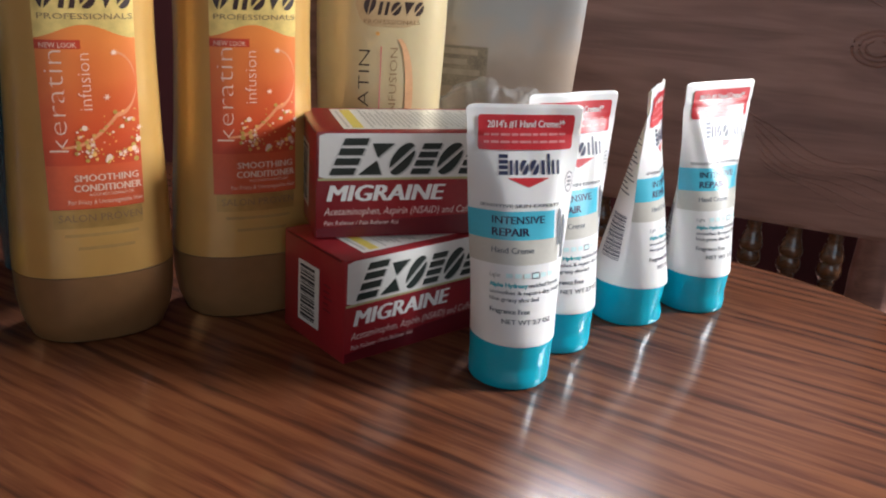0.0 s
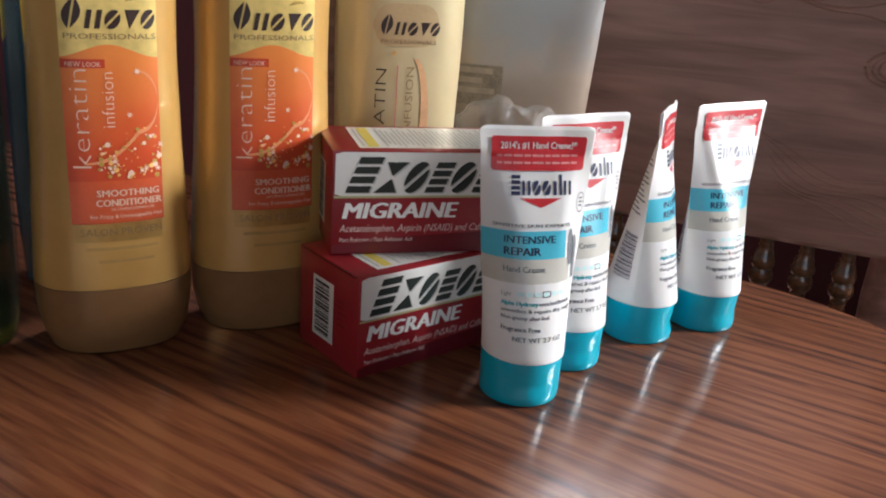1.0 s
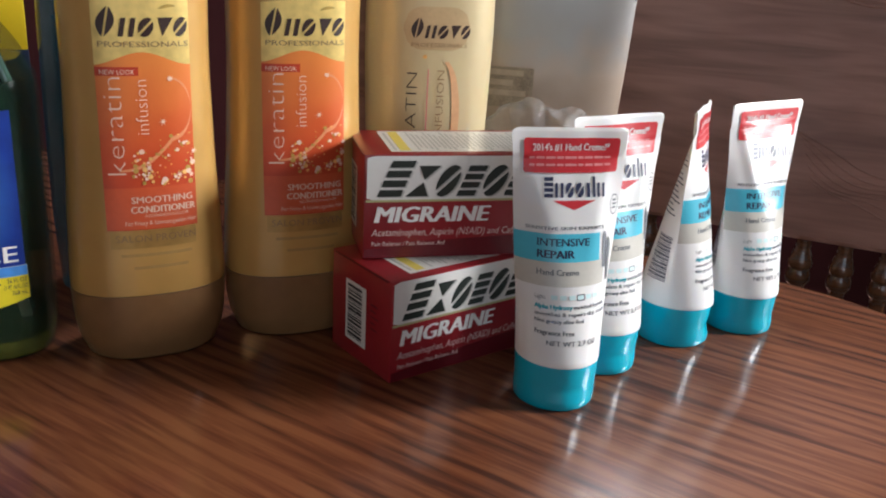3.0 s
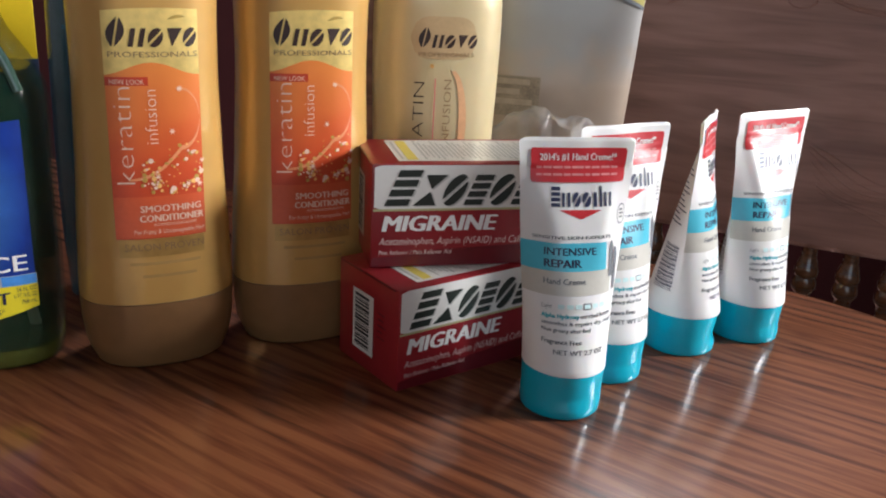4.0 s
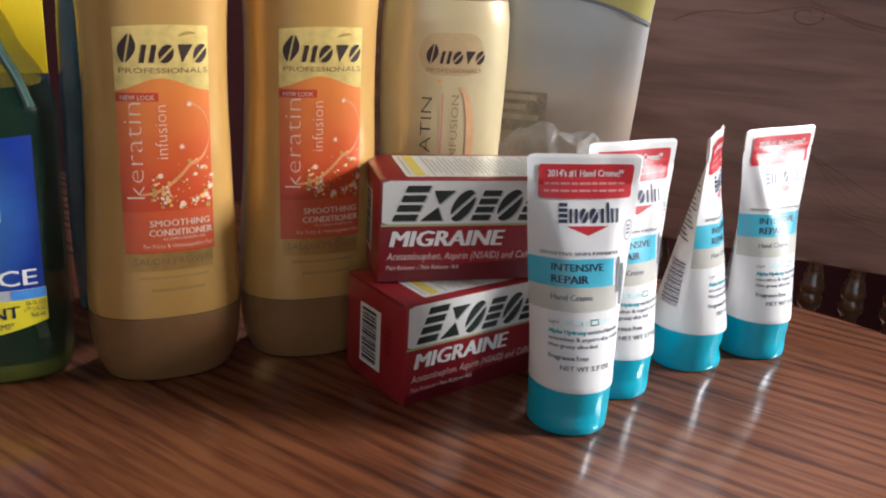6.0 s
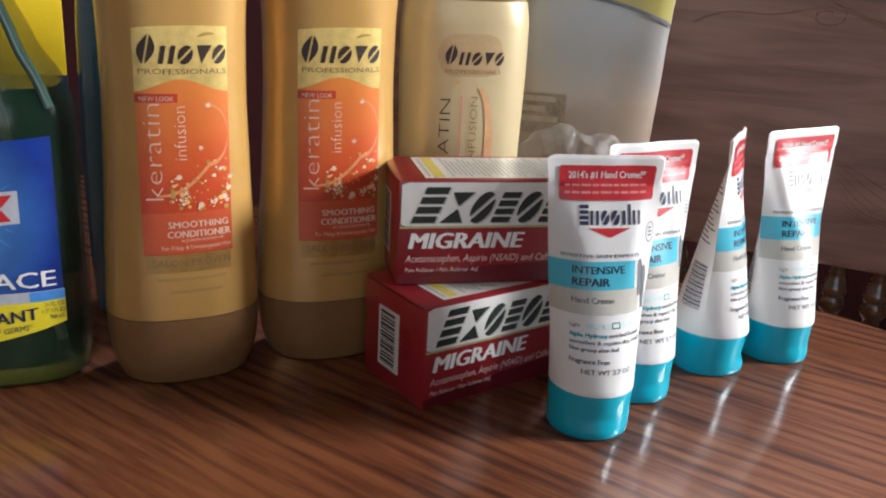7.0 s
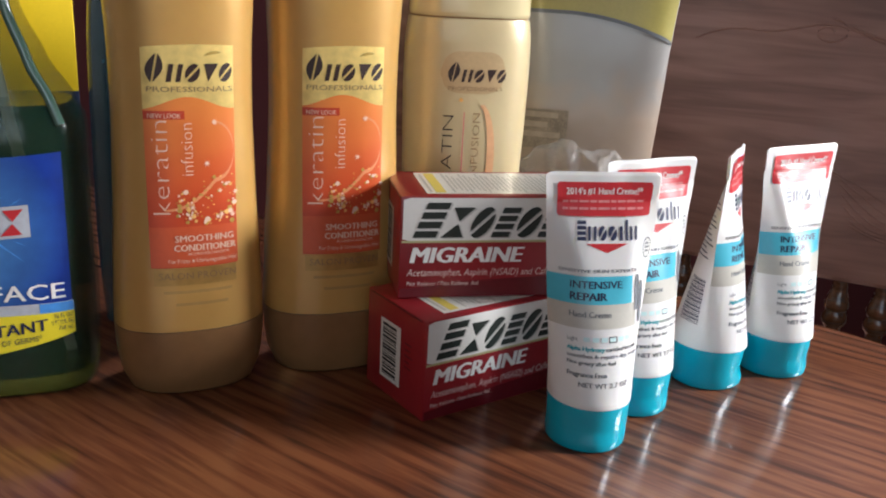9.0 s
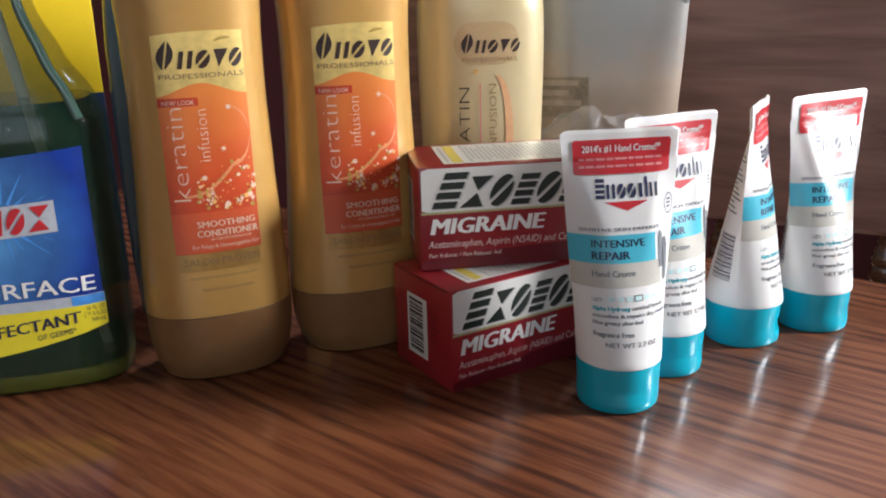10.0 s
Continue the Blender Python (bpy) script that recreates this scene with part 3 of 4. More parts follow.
    for x in (-0.345, 0.150):
        part("back_post", turned([(0, 0.014), (0.3, 0.018), (0.45, 0.02), (0.6, 0.016), (lift - 0.05, 0.019), (lift + 0.15, 0.012)]), M_CHAIR, ob).location = (x, 0.035, 0)
        part("front_leg", turned([(0, 0.014), (0.2, 0.02), (0.33, 0.016), (0.4, 0.02)]), M_CHAIR, ob).location = (x, -0.33 + 0.75, 0)
    part("lower_rail", block(-0.345, 0.150, 0.012, 0.034, lift - 0.42, lift - 0.395, 0.004), M_CHAIR, ob)
    part("seat", block(-0.36, 0.165, 0.0, 0.45, 0.40, 0.43, 0.01), M_CHAIR, ob)
    return ob


make_chair()


# ---- hand cream tubes ----
TUBE_W, TUBE_R, CAP_H, TUBE_H = 0.0545, 0.0188, 0.0227, 0.1205


class TubeSkin:
    """Round at the cap, flat at the crimp; (sx, sy) is how far the crimp stands off the cap's middle."""

    def __init__(self, sx=0.0, sy=0.0, width=TUBE_W, fold=1.0):
        self.sx, self.sy, self.w, self.fold = sx, sy, width, fold

    def at(self, s, z, side=-1, off=0.0):
        q = max(0.0, min(1.0, (z - CAP_H) / (0.1115 - CAP_H)))
        a = (TUBE_R + (self.w / 2 - TUBE_R) * max(0.0, min(1.0, (z - CAP_H) / (TUBE_H - CAP_H)))) + off
        top = z - (TUBE_H - 0.0025)
        if top > 0:                                      # rounded corners of the crimp
            a -= 0.0025 - math.sqrt(max(0.0, 0.0025 ** 2 - top ** 2))
        b = TUBE_R * (1 - q) ** 0.92 + 0.0009 + off
        h = math.pi / 2 * s
        x = a * ((1 - q) * math.sin(h) + q * s)
        y = side * b * (math.cos(h) if q < 0.999 else 1.0) if q < 0.96 else side * b * ((math.cos(h)) * (1 - (q - 0.96) / 0.04) + (q - 0.96) / 0.04)
        f = (max(0.0, z - CAP_H) / (TUBE_H - CAP_H))
        if q > 0.45:                                     # two folds that run from the crimp's corners down to the belly
            r = (q - 0.45) / 0.55
            for c in (-(0.16 + 0.62 * r), 0.24 + 0.50 * r):
                y += side * self.fold * 0.0012 * math.sin(math.pi * r) * math.exp(-((s - c) / 0.13) ** 2)
            y -= side * self.fold * 0.0010 * math.sin(math.pi * r) * math.exp(-((s - 0.04) / 0.25) ** 2)
        y += 0.0016 * f * noise.noise(Vector((x * 55 + 300 * self.sx, z * 42, 900 * self.w)))
        return (x + self.sx * f, y + self.sy * f, z)

    def __call__(self, x, z, off=0.0):
        return self.at(max(-0.999, min(0.999, x / (TUBE_W / 2))), z, -1, off)


M_PINKISH = mat("faint_pink_ink", (0.64, 0.24, 0.24), 0.4, vary=0.2, scale=400)


def make_tube(m, shift, label, width=TUBE_W, fold=1.0):
    ob = thing("hand_cream_tube", m, label, "cream tube", "hand cream tubes")
    skin = TubeSkin(*shift, width, fold)
    zs = [CAP_H - 0.001] + [CAP_H + (0.1115 - CAP_H) * i / 60 for i in range(61)] + [0.114, 0.117, 0.1180, 0.1188, 0.1195, 0.1201, TUBE_H]
    loops = []
    for z in zs:
        t = 0.0005 if z > TUBE_H - 0.0005 else 0.0
        loops.append([skin.at(-1 + 2 * i / 44, z, -1, -t) for i in range(44)] + [skin.at(1 - 2 * i / 44, z, 1, -t) for i in range(44)])
    body = part("body", rings(loops), M_TUBE, ob, "glossy white squeezed plastic tube")
    # cap with a thumb dent at its foot
    loops = []
    for z, r in ((0.0, 0.0163), (0.0005, 0.0170), (0.0016, 0.0174), (0.005, 0.0175), (0.008, 0.0175), (0.011, 0.0175), (0.016, 0.0177), (0.0215, 0.0178), (0.0224, 0.0176), (0.0227, 0.0168)):
        lp = []
        for i in range(56):
            t = 2 * math.pi * i / 56
            f = max(0.0, math.cos(t + math.pi / 2)) ** 6
            lip = 0.0013 * f * max(0.0, 1 - abs(z - 0.003) / 0.004) - 0.0010 * f * max(0.0, 1 - abs(z - 0.0095) / 0.0045)
            lp.append(((r * 1.055 + lip) * math.cos(t), (r * 1.055 + lip) * math.sin(t), z))
        loops.append(lp)
    part("cap", rings(loops), M_CAP, ob, "turquoise flip cap with a thumb dent")

    # print on the front
    Print(skin, 0.00016).area(-0.0275, 0.0135, 0.0655, 0.0772, nx=44, nz=14).done("blue_band", M_BLUE_BAND, body)
    Print(skin, 0.00016).area(-0.0275, 0.0165, 0.0555, 0.0655, nx=44, nz=12).done("grey_band", M_GREY_BAND, body)
    Print(skin, 0.00050).area(-0.0218, 0.0222, 0.1020, 0.1165, nx=60, nz=30, radius=0.0012).done("red_panel", M_RED_INK, body)
    Print(skin, 0.00013).area(-0.0085, 0.0110, 0.0872, 0.0907, bottom=lambda x: 0.0868 + 0.0039 * min(1, abs(x - 0.0012) / 0.0096), nx=20, nz=2).done("red_chevron", M_RED_INK, body)
    w = Print(skin, 0.00066)
    w.word("2014's #1 Hand Creme!*", -0.0178, 0.1112, 0.0031, 0.0350, bold=0.0002)
    w.done("white_lettering", M_WHITE_INK, body)
    fine = Print(skin, 0.00066)                        # two lines of unreadable print, as dashes of word length
    for z in (0.1078, 0.1048):
        x, k = -0.0190, 0
        while x < 0.0185:
            step = (0.0042, 0.0030, 0.0052, 0.0024, 0.0036)[(k + round(z * 1e4)) % 5]
            fine.area(x, min(x + step, 0.0195), z, z + 0.0010, nx=3, nz=1)
            x, k = x + step + 0.0007, k + 1
    fine.done("panel_print", M_PINKISH, body)
    n = Print(skin, 0.00022)
    word_mark(skin, 0.00022, M_NAVY_INK, body, -0.0125, 0.0920, 0.0290, (("stack", 1.0, 0.0082), ("pair", 1.0, 0.0058), ("lens", 0.9, 0.0058), ("lens", 0.95, 0.0058), ("bar", 0.6, 0.0058), ("bar", 0.5, 0.0084), ("pair", 1.0, 0.0058)))
    n.word("INTENSIVE", -0.0150, 0.0722, 0.0032, 0.0228, bold=0.0002)
    n.word("REPAIR", -0.0150, 0.0672, 0.0034, 0.0160, bold=0.0004)
    n.done("navy_lettering", M_NAVY_INK, body)
    g = Print(skin, 0.00022)
    g.word("SENSITIVE SKIN EXPERTS", -0.0205, 0.0788, 0.0014, 0.0360, bold=0.0002)
    g.word("Hand Creme", -0.0150, 0.0602, 0.0026, 0.0180, bold=0.0002)
    g.word("Light", -0.0155, 0.0502, 0.0018, 0.0046)
    g.word("enriched formula", 0.0005, 0.0463, 0.0018, 0.0165, bold=0.0002)
    g.word("smoothes & repairs dry, rough", -0.0155, 0.0434, 0.0017, 0.0335, bold=0.0002)
    g.word("Non greasy after-feel", -0.0155, 0.0405, 0.0017, 0.0205, bold=0.0002)
    g.word("Fragrance Free", -0.0155, 0.0355, 0.0021, 0.0165, bold=0.0003)
    g.word("NET WT 2.7 OZ", -0.0105, 0.0312, 0.0021, 0.0220, bold=0.0002)
    g.done("grey_lettering", M_GREY_INK, body)
    Print(skin, 0.00022).word("Alpha Hydroxy", -0.0155, 0.0463, 0.0019, 0.0155, bold=0.0003).done("teal_lettering", M_TEAL_INK, body)
    p = Print(skin, 0.0002)
    for k in range(6):
        p.area(-0.0085 + 0.0037 * k, -0.0059 + 0.0037 * k, 0.0502, 0.0520, nx=3, nz=2)
    p.done("strength_scale", M_PALE_INK, body, kind="stuff")
    q = Print(skin, 0.0003)
    q.area(0.0021, 0.0057, 0.0498, 0.0502, nx=3, nz=1).area(0.0021, 0.0057, 0.0520, 0.0524, nx=3, nz=1)
    q.area(0.0021, 0.0025, 0.0498, 0.0524, nx=1, nz=2).area(0.0053, 0.0057, 0.0498, 0.0524, nx=1, nz=2)
    # dark leaf-like print and a seal on the right
    q.area(0.0185, 0.0215, 0.0560, 0.0745, top=lambda x: 0.0745 - 900 * (x - 0.0195) ** 2, nx=6, nz=6)
    q.area(0.0152, 0.0178, 0.0620, 0.0770, top=lambda x: 0.0775 - 1600 * (x - 0.0165) ** 2, nx=6, nz=6)
    q.done("dark_print", M_GREY_INK, body)
    s = Print(skin, 0.00022)
    for k in range(20):
        a0, a1 = 2 * math.pi * k / 20, 2 * math.pi * (k + 1) / 20
        c = lambda a, r: (0.0225 + 0.8 * r * math.cos(a), 0.0880 + 1.25 * r * math.sin(a))
        s.poly([c(a0, 0.0032), c(a0, 0.0036), c(a1, 0.0036), c(a1, 0.0032)])
    s.bars(0.0212, 0.0895, 0.0016, (0.0024, 0.0028, 0.0024), 0.0008)
    s.done("seal_print", M_GREY_INK, body)

    # back: bar code and fine print
    class Back:
        def __call__(self, x, z, off=0.0):
            return skin.at(-max(-0.999, min(0.999, x / (TUBE_W / 2))), z, 1, off)

    bk = Print(Back(), 0.0002)
    for k in range(26):
        w_ = 0.00045 if (k * 7) % 5 < 3 else 0.0009
        bk.area(0.0110, 0.0235, 0.0345 + 0.0009 * k, 0.0345 + 0.0009 * k + w_ * 0.7, nx=6, nz=1)
    bk.bars(0.0020, 0.1000, 0.0023, [0.014 + 0.008 * ((k * 5) % 4) / 3 for k in range(15)], 0.0007)
    bk.done("back_print", M_NAVY_INK, body, kind="stuff")
    return ob


def tube_pose(cap_u, cap_v, crimp_u, crimp_v, turn):
    """The tube's pose, and how far its crimp stands off the cap on its own axes."""
    d = pose(0, 0, 0, 0, 0, -turn) @ Vector((crimp_u - cap_u, crimp_v - cap_v, 0))
    return at(cap_u, cap_v, 0.0, turn), (d.x, d.y)


for spec, label, width, fold in (
        ((0.0752, 0.0005, 0.0740, 0.0140, 13), "white hand cream tube on a turquoise cap, standing in front", 0.0545, 0.3),
        ((0.1010, 0.0375, 0.1015, 0.0505, 30), "white hand cream tube on a turquoise cap, half hidden by another", 0.0550, 0.9),
        ((0.1460, 0.0730, 0.1510, 0.0890, 66), "white hand cream tube turned edge-on, back print showing", 0.0480, 0.7),
        ((0.1875, 0.0940, 0.1928, 0.1140, 33), "white hand cream tube with glossy dents near the crimp", 0.0590, 1.2)):
    m_, shift_ = tube_pose(*spec)
    make_tube(m_, shift_, label, width, fold)


# ---- tablet cartons ----
BOX_L, BOX_D, BOX_H = 0.100, 0.052, 0.0500


M_PINK_WHITE = mat("pinkish_white_ink", (0.74, 0.55, 0.52), 0.4, vary=0.05)


def make_carton(m, label):
    ob = thing("tablet_carton", m, label, "carton", "tablet cartons")
    body = part("body", block(0, BOX_L, 0, BOX_D, 0, BOX_H, 0.0006, 2), M_CARD_RED, ob, "glossy red folding carton")
    front = FlatSkin((0, 0, 0), (1, 0, 0), (0, 0, 1))
    Print(front, 0.00015).area(0.0012, BOX_L - 0.001, 0.0285, 0.0494, nx=30, nz=4, radius=0.0010).done("white_panel", M_CARD_WHITE, body)
    Print(front, 0.00022).area(0.0008, BOX_L - 0.0008, 0.0276, 0.0287, nx=4, nz=1).done("gold_line", M_GOLD_LINE, body)
    d = Print(front, 0.00015)
    d.area(0.0008, BOX_L - 0.0008, 0.0006, 0.0052, top=lambda x: 0.0046 + 0.0050 * math.sin(min(1, x / 0.08) * 1.5), nx=20, nz=2)
    d.area(0.0150, BOX_L - 0.0008, 0.0088, 0.0094, bottom=lambda x: 0.0072 + 0.04 * (x - 0.015), top=lambda x: 0.0075 + 0.048 * (x - 0.015), nx=12, nz=1)
    d.done("dark_sweep", M_CARD_DARK, body)
    mark = (("stack", 1.25, 0.0170), ("glass", 1.15, 0.0146), ("lens", 1.1, 0.0146), ("stack", 1.0, 0.0146), ("lens", 1.15, 0.0146), ("stack", 1.0, 0.0146), ("bar", 0.6, 0.0146), ("pair", 1.1, 0.0146))
    word_mark(front, 0.0002, M_GREY_CARD, body, 0.0058, 0.0297, 0.0900, mark, slant=0.42)
    word_mark(front, 0.0003, M_DARK_GREEN, body, 0.0050, 0.0302, 0.0900, mark, slant=0.42)
    Print(front, 0.0003).word("MIGRAINE", 0.0040, 0.0178, 0.0080, 0.0545, slant=0.2, bold=0.0011).done("title_lettering", M_WHITE_INK, body)
    t = Print(front, 0.00035)
    t.word("Acetaminophen, Aspirin (NSAID) and Caffeine", 0.0038, 0.0112, 0.0037, 0.0760, slant=0.2)
    t.word("Pain Reliever / Pain Reliever Aid", 0.0038, 0.0063, 0.0022, 0.0350, slant=0.1)
    t.done("small_lettering", M_PINK_WHITE, body)
    # end face with the bar code
    end = FlatSkin((0, BOX_D, 0), (0, -1, 0), (0, 0, 1))
    Print(end, 0.00015).area(0.0130, 0.0312, 0.0085, 0.0392, nx=2, nz=2).done("barcode_panel", M_CARD_WHITE, body)
    b = Print(end, 0.00025)
    z = 0.0105
    for k in range(24):
        h = 0.0004 + 0.00035 * ((k * 7) % 4)
        b.area(0.0150, 0.0275, z, z + h, nx=1, nz=1)
        z += h + 0.0004 + 0.0002 * ((k * 5) % 3)
        if z > 0.0370:
            break
    b.done("barcode", M_BLACK_INK, body, kind="stuff")
    Print(end, 0.0002).bars(0.0350, 0.0330, 0.0030, (0.006, 0.005, 0.007, 0.004, 0.006), 0.0008).done("faint_print", M_CARD_DARK, body)
    # lid with rows of fine print
    lid = FlatSkin((0, 0, BOX_H), (1, 0, 0), (0, 1, 0))
    Print(lid, 0.00015).area(0.0130, BOX_L - 0.002, 0.0050, BOX_D - 0.004, nx=2, nz=2).done("lid_panel", M_CARD_WHITE, body)
    f = Print(lid, 0.00025)
    x = 0.0265
    k = 0
    while x < BOX_L - 0.005:
        f.area(x, x + 0.0011, 0.0075 + 0.002 * ((k * 3) % 4), BOX_D - 0.0065 - 0.003 * ((k * 5) % 4), nx=1, nz=1)
        x += 0.0022
        k += 1
    f.area(0.0150, 0.0162, 0.008, BOX_D - 0.008, nx=1, nz=1)
    f.done("fine_print", M_GREY_CARD, body, kind="stuff")
    Print(lid, 0.00025).area(0.0178, 0.0228, 0.0070, BOX_D - 0.006, nx=1, nz=1).done("yellow_strip", M_YELLOW_INK, body)
    # tuck flap seam on the end
    part("tuck_flap", block(-0.0004, 0.0, 0.003, BOX_D - 0.003, BOX_H - 0.0012, BOX_H - 0.0004), M_CARD_DARK, body)
    return ob


make_carton(at(0, 0, 0, 37.1), "red and white tablet carton lying on the table")
make_carton(at(-0.0158, 0.0265, BOX_H + 0.0005, 14), "red and white tablet carton stacked askew on another")


# ---- hair care bottles ----
GOLD_TABLE = [(0.0, 0.0282, 0.0210), (0.0012, 0.0298, 0.0226), (0.010, 0.0334, 0.0242), (0.0215, 0.0350, 0.0246), (0.034, 0.0354, 0.0246), (0.060, 0.0345, 0.0240),
              (0.100, 0.0326, 0.0226), (0.135, 0.0315, 0.0220), (0.160, 0.0316, 0.0221), (0.185, 0.0326, 0.0225), (0.202, 0.0325, 0.0222), (0.209, 0.0300, 0.0196), (0.212, 0.0240, 0.0140)]


def make_conditioner(m, label):
    ob = thing("conditioner_bottle", m, label, "bottle", "conditioner bottles")
    skin = OvalSkin(GOLD_TABLE, 2.35)
    body = part("body", skin.body(0.0332, 0.212), M_GOLD_PLASTIC, ob, "pearly gold plastic bottle body")
    cap = part("cap", skin.body(0.0, 0.0326, step=0.002), M_FROST_CAP, ob, "frosted tan flip cap at the foot")
    part("cap_seam", rings([oval_loop(0.0348, 0.0240, 2.35, 0.0325), oval_loop(0.0348, 0.0240, 2.35, 0.0333)]), M_BROWN_SOFT, cap)
    x0, x1 = -0.0200, 0.0192
    wave = lambda x: 0.1395 + 0.0028 * math.sin((x + 0.012) * 150)
    crown = lambda x: 0.1605 + 0.0055 * math.sqrt(max(0, 1 - ((x - 0.004) / 0.034) ** 2)) - 0.0012
    Print(skin, 0.00015).area(x0, x1, 0.1395, 0.163, top=crown, bottom=wave, nx=24, nz=8).done("gold_label", M_GOLD_FOIL, body)
    film = Print(skin, 0.00015).area(x0, x1, 0.0645, 0.1395, top=wave, nx=24, nz=16).done("orange_label", M_ORANGE, body)
    Print(skin, 0.0002).area(x0, x1, 0.0648, 0.0838, nx=20, nz=3).done("lower_panel", M_PEACH2, film)
    Print(skin, 0.00015).area(x0 + 0.001, x1 - 0.001, 0.0560, 0.0643, nx=20, nz=3).done("foil_strip", M_DULL_FOIL, body)
    Print(skin, 0.0002).area(x0, x0 + 0.0170, 0.1325, 0.1362, nx=8, nz=1).done("red_flag", M_FLAG, film)
    word_mark(skin, 0.0003, M_BROWN_INK, body, -0.0195, 0.1488, 0.0378, (("leaf", 1.15, 0.0122), ("pair", 1.0, 0.0076), ("lens", 0.95, 0.0076), ("fan", 0.95, 0.0078), ("lens", 0.9, 0.0078)), slant=0.2)
    Print(skin, 0.0003).word("PROFESSIONALS", -0.0185, 0.1445, 0.0024, 0.0370).done("brown_lettering", M_BROWN_SOFT, body)
    Print(skin, 0.0003).area(0.0062, 0.0135, 0.1598, 0.1622, bottom=lambda x: 0.1600 + 0.15 * (x - 0.006), top=lambda x: 0.1602 + 0.15 * (x - 0.006) + 90 * (x - 0.0062) * (0.0135 - x), nx=8, nz=1).done("leaf_mark", M_OLIVE, body)
    w = Print(skin, 0.0004)
    w.word("NEW LOOK", x0 + 0.0016, 0.1331, 0.0022, 0.0138)
    w.word("keratin", -0.0104, 0.0885, 0.0080, 0.0435, up=True, thin=0.020)
    w.word("infusion", 0.0000, 0.1068, 0.0056, 0.0240, up=True, thin=0.016)
    w.word("SMOOTHING", -0.0095, 0.0768, 0.0031, 0.0265, bold=0.0002)
    w.word("CONDITIONER", -0.0100, 0.0724, 0.0032, 0.0280, bold=0.0003)
    w.word("ACONDICIONADOR", -0.0040, 0.0703, 0.0013, 0.0190)
    w.word("For Frizzy & Unmanageable Hair", -0.0125, 0.0668, 0.0020, 0.0310)
    w.done("white_lettering", M_FILM_INK, film)
    b = Print(skin, 0.0003)
    b.word("SALON PROVEN", -0.0170, 0.0590, 0.0034, 0.0350)
    b.done("foil_lettering", M_BROWN_SOFT, body)
    b = Print(skin, 0.0002)
    b.bars(-0.015, 0.0520, 0.006, (0.031,), 0.0014)
    b.bars(-0.010, 0.0460, 0.006, (0.024,), 0.0014)
    b.done("foot_lettering", M_FAINT_GOLD, body)
    # sparkling swirl
    rnd = random.Random(7)
    path = []
    for k in range(60):
        t = k / 59
        if t < 0.45:
            a = radians(100 - 190 * t / 0.45)
            path.append((0.0100 + 0.0085 * math.cos(a), 0.1180 + 0.0130 * math.sin(a)))
        else:
            q = (t - 0.45) / 0.55
            path.append((0.0100 - 0.0230 * q, 0.1050 - 0.0130 * q - 0.004 * math.sin(q * 3)))
    tail = Print(skin, 0.0003)
    for (xa, za), (xb, zb), k in zip(path, path[1:], range(60)):
        h = 0.0004 + 0.0006 * math.sin(math.pi * k / 60)
        tail.poly([(xa, za - h), (xb, zb - h), (xb, zb + h), (xa, za + h)])
    tail.done("swirl_print", M_PEACH, film)
    sp, gold, ol = Print(skin, 0.00045), Print(skin, 0.0004), Print(skin, 0.00038)
    sp.dot(0.0098, 0.1310, 0.0016, 16, True)
    sp.dot(0.0098, 0.1310, 0.0009)
    for k in range(75):
        x, z = path[rnd.randrange(22, 60)]
        x, z = x + rnd.gauss(0.002, 0.0028), z + rnd.gauss(-0.0005, 0.0032)
        if x0 + 0.012 < x < x1 - 0.001:
            rnd.choice((sp, gold, ol, ol, ol)).dot(x, z, rnd.choice((0.0003, 0.0004, 0.0005, 0.0006, 0.0009)))
    for k in range(75):
        a = radians(rnd.uniform(185, 345))
        r = rnd.gauss(0.0150, 0.0022)
        x, z = 0.0070 + r * math.cos(a) * 0.85, 0.1010 + r * math.sin(a)
        if x0 + 0.011 < x < x1 - 0.001 and z > 0.0845:
            rnd.choice((sp, gold, gold, ol, ol)).dot(x, z, rnd.choice((0.0003, 0.0004, 0.0005, 0.0006, 0.0008, 0.0012)))
    for x, z in ((0.0188, 0.0985), (0.0172, 0.0880), (-0.0010, 0.0925), (0.0060, 0.1125), (0.0120, 0.0885)):
        sp.dot(x, z, 0.0016, 12, True)
    sp.done("white_sparkle", M_FILM_INK, film, kind="stuff")
    gold.done("gold_sparkle", M_SPARK, film, kind="stuff")
    ol.done("olive_sparkle", M_OLIVE, film, kind="stuff")
    return ob


M_FILM_INK = mat("warm_white_ink", (0.76, 0.52, 0.40), 0.35, vary=0.05)
M_FAINT_GOLD = mat("faint_gold_ink", (0.42, 0.25, 0.08), 0.35, vary=0.1)
M_FLAG = mat("brick_red_film", (0.50, 0.05, 0.02), 0.32, coat=0.3, vary=0.06)
M_PEACH2 = mat("deep_orange_film", (0.60, 0.10, 0.035), 0.32, metal=0.15, coat=0.3, vary=0.06)
make_conditioner(at(-0.1190, 0.0345, 0, 28), "gold conditioner bottle with an orange label, standing on its cap")
make_conditioner(at(-0.0550, 0.0690, 0, 25), "gold conditioner bottle partly shaded by the stacked cartons")

CREAM_TABLE = [(0.0, 0.0270, 0.0180), (0.003, 0.0292, 0.0195), (0.040, 0.0318, 0.0215), (0.090, 0.0338, 0.0222), (0.140, 0.0350, 0.0225), (0.165, 0.0348, 0.0222), (0.1755, 0.0335, 0.0212),
               (0.177, 0.0330, 0.0208), (0.179, 0.0335, 0.0212), (0.200, 0.0322, 0.0205), (0.209, 0.0296, 0.0185), (0.213, 0.0235, 0.0135)]


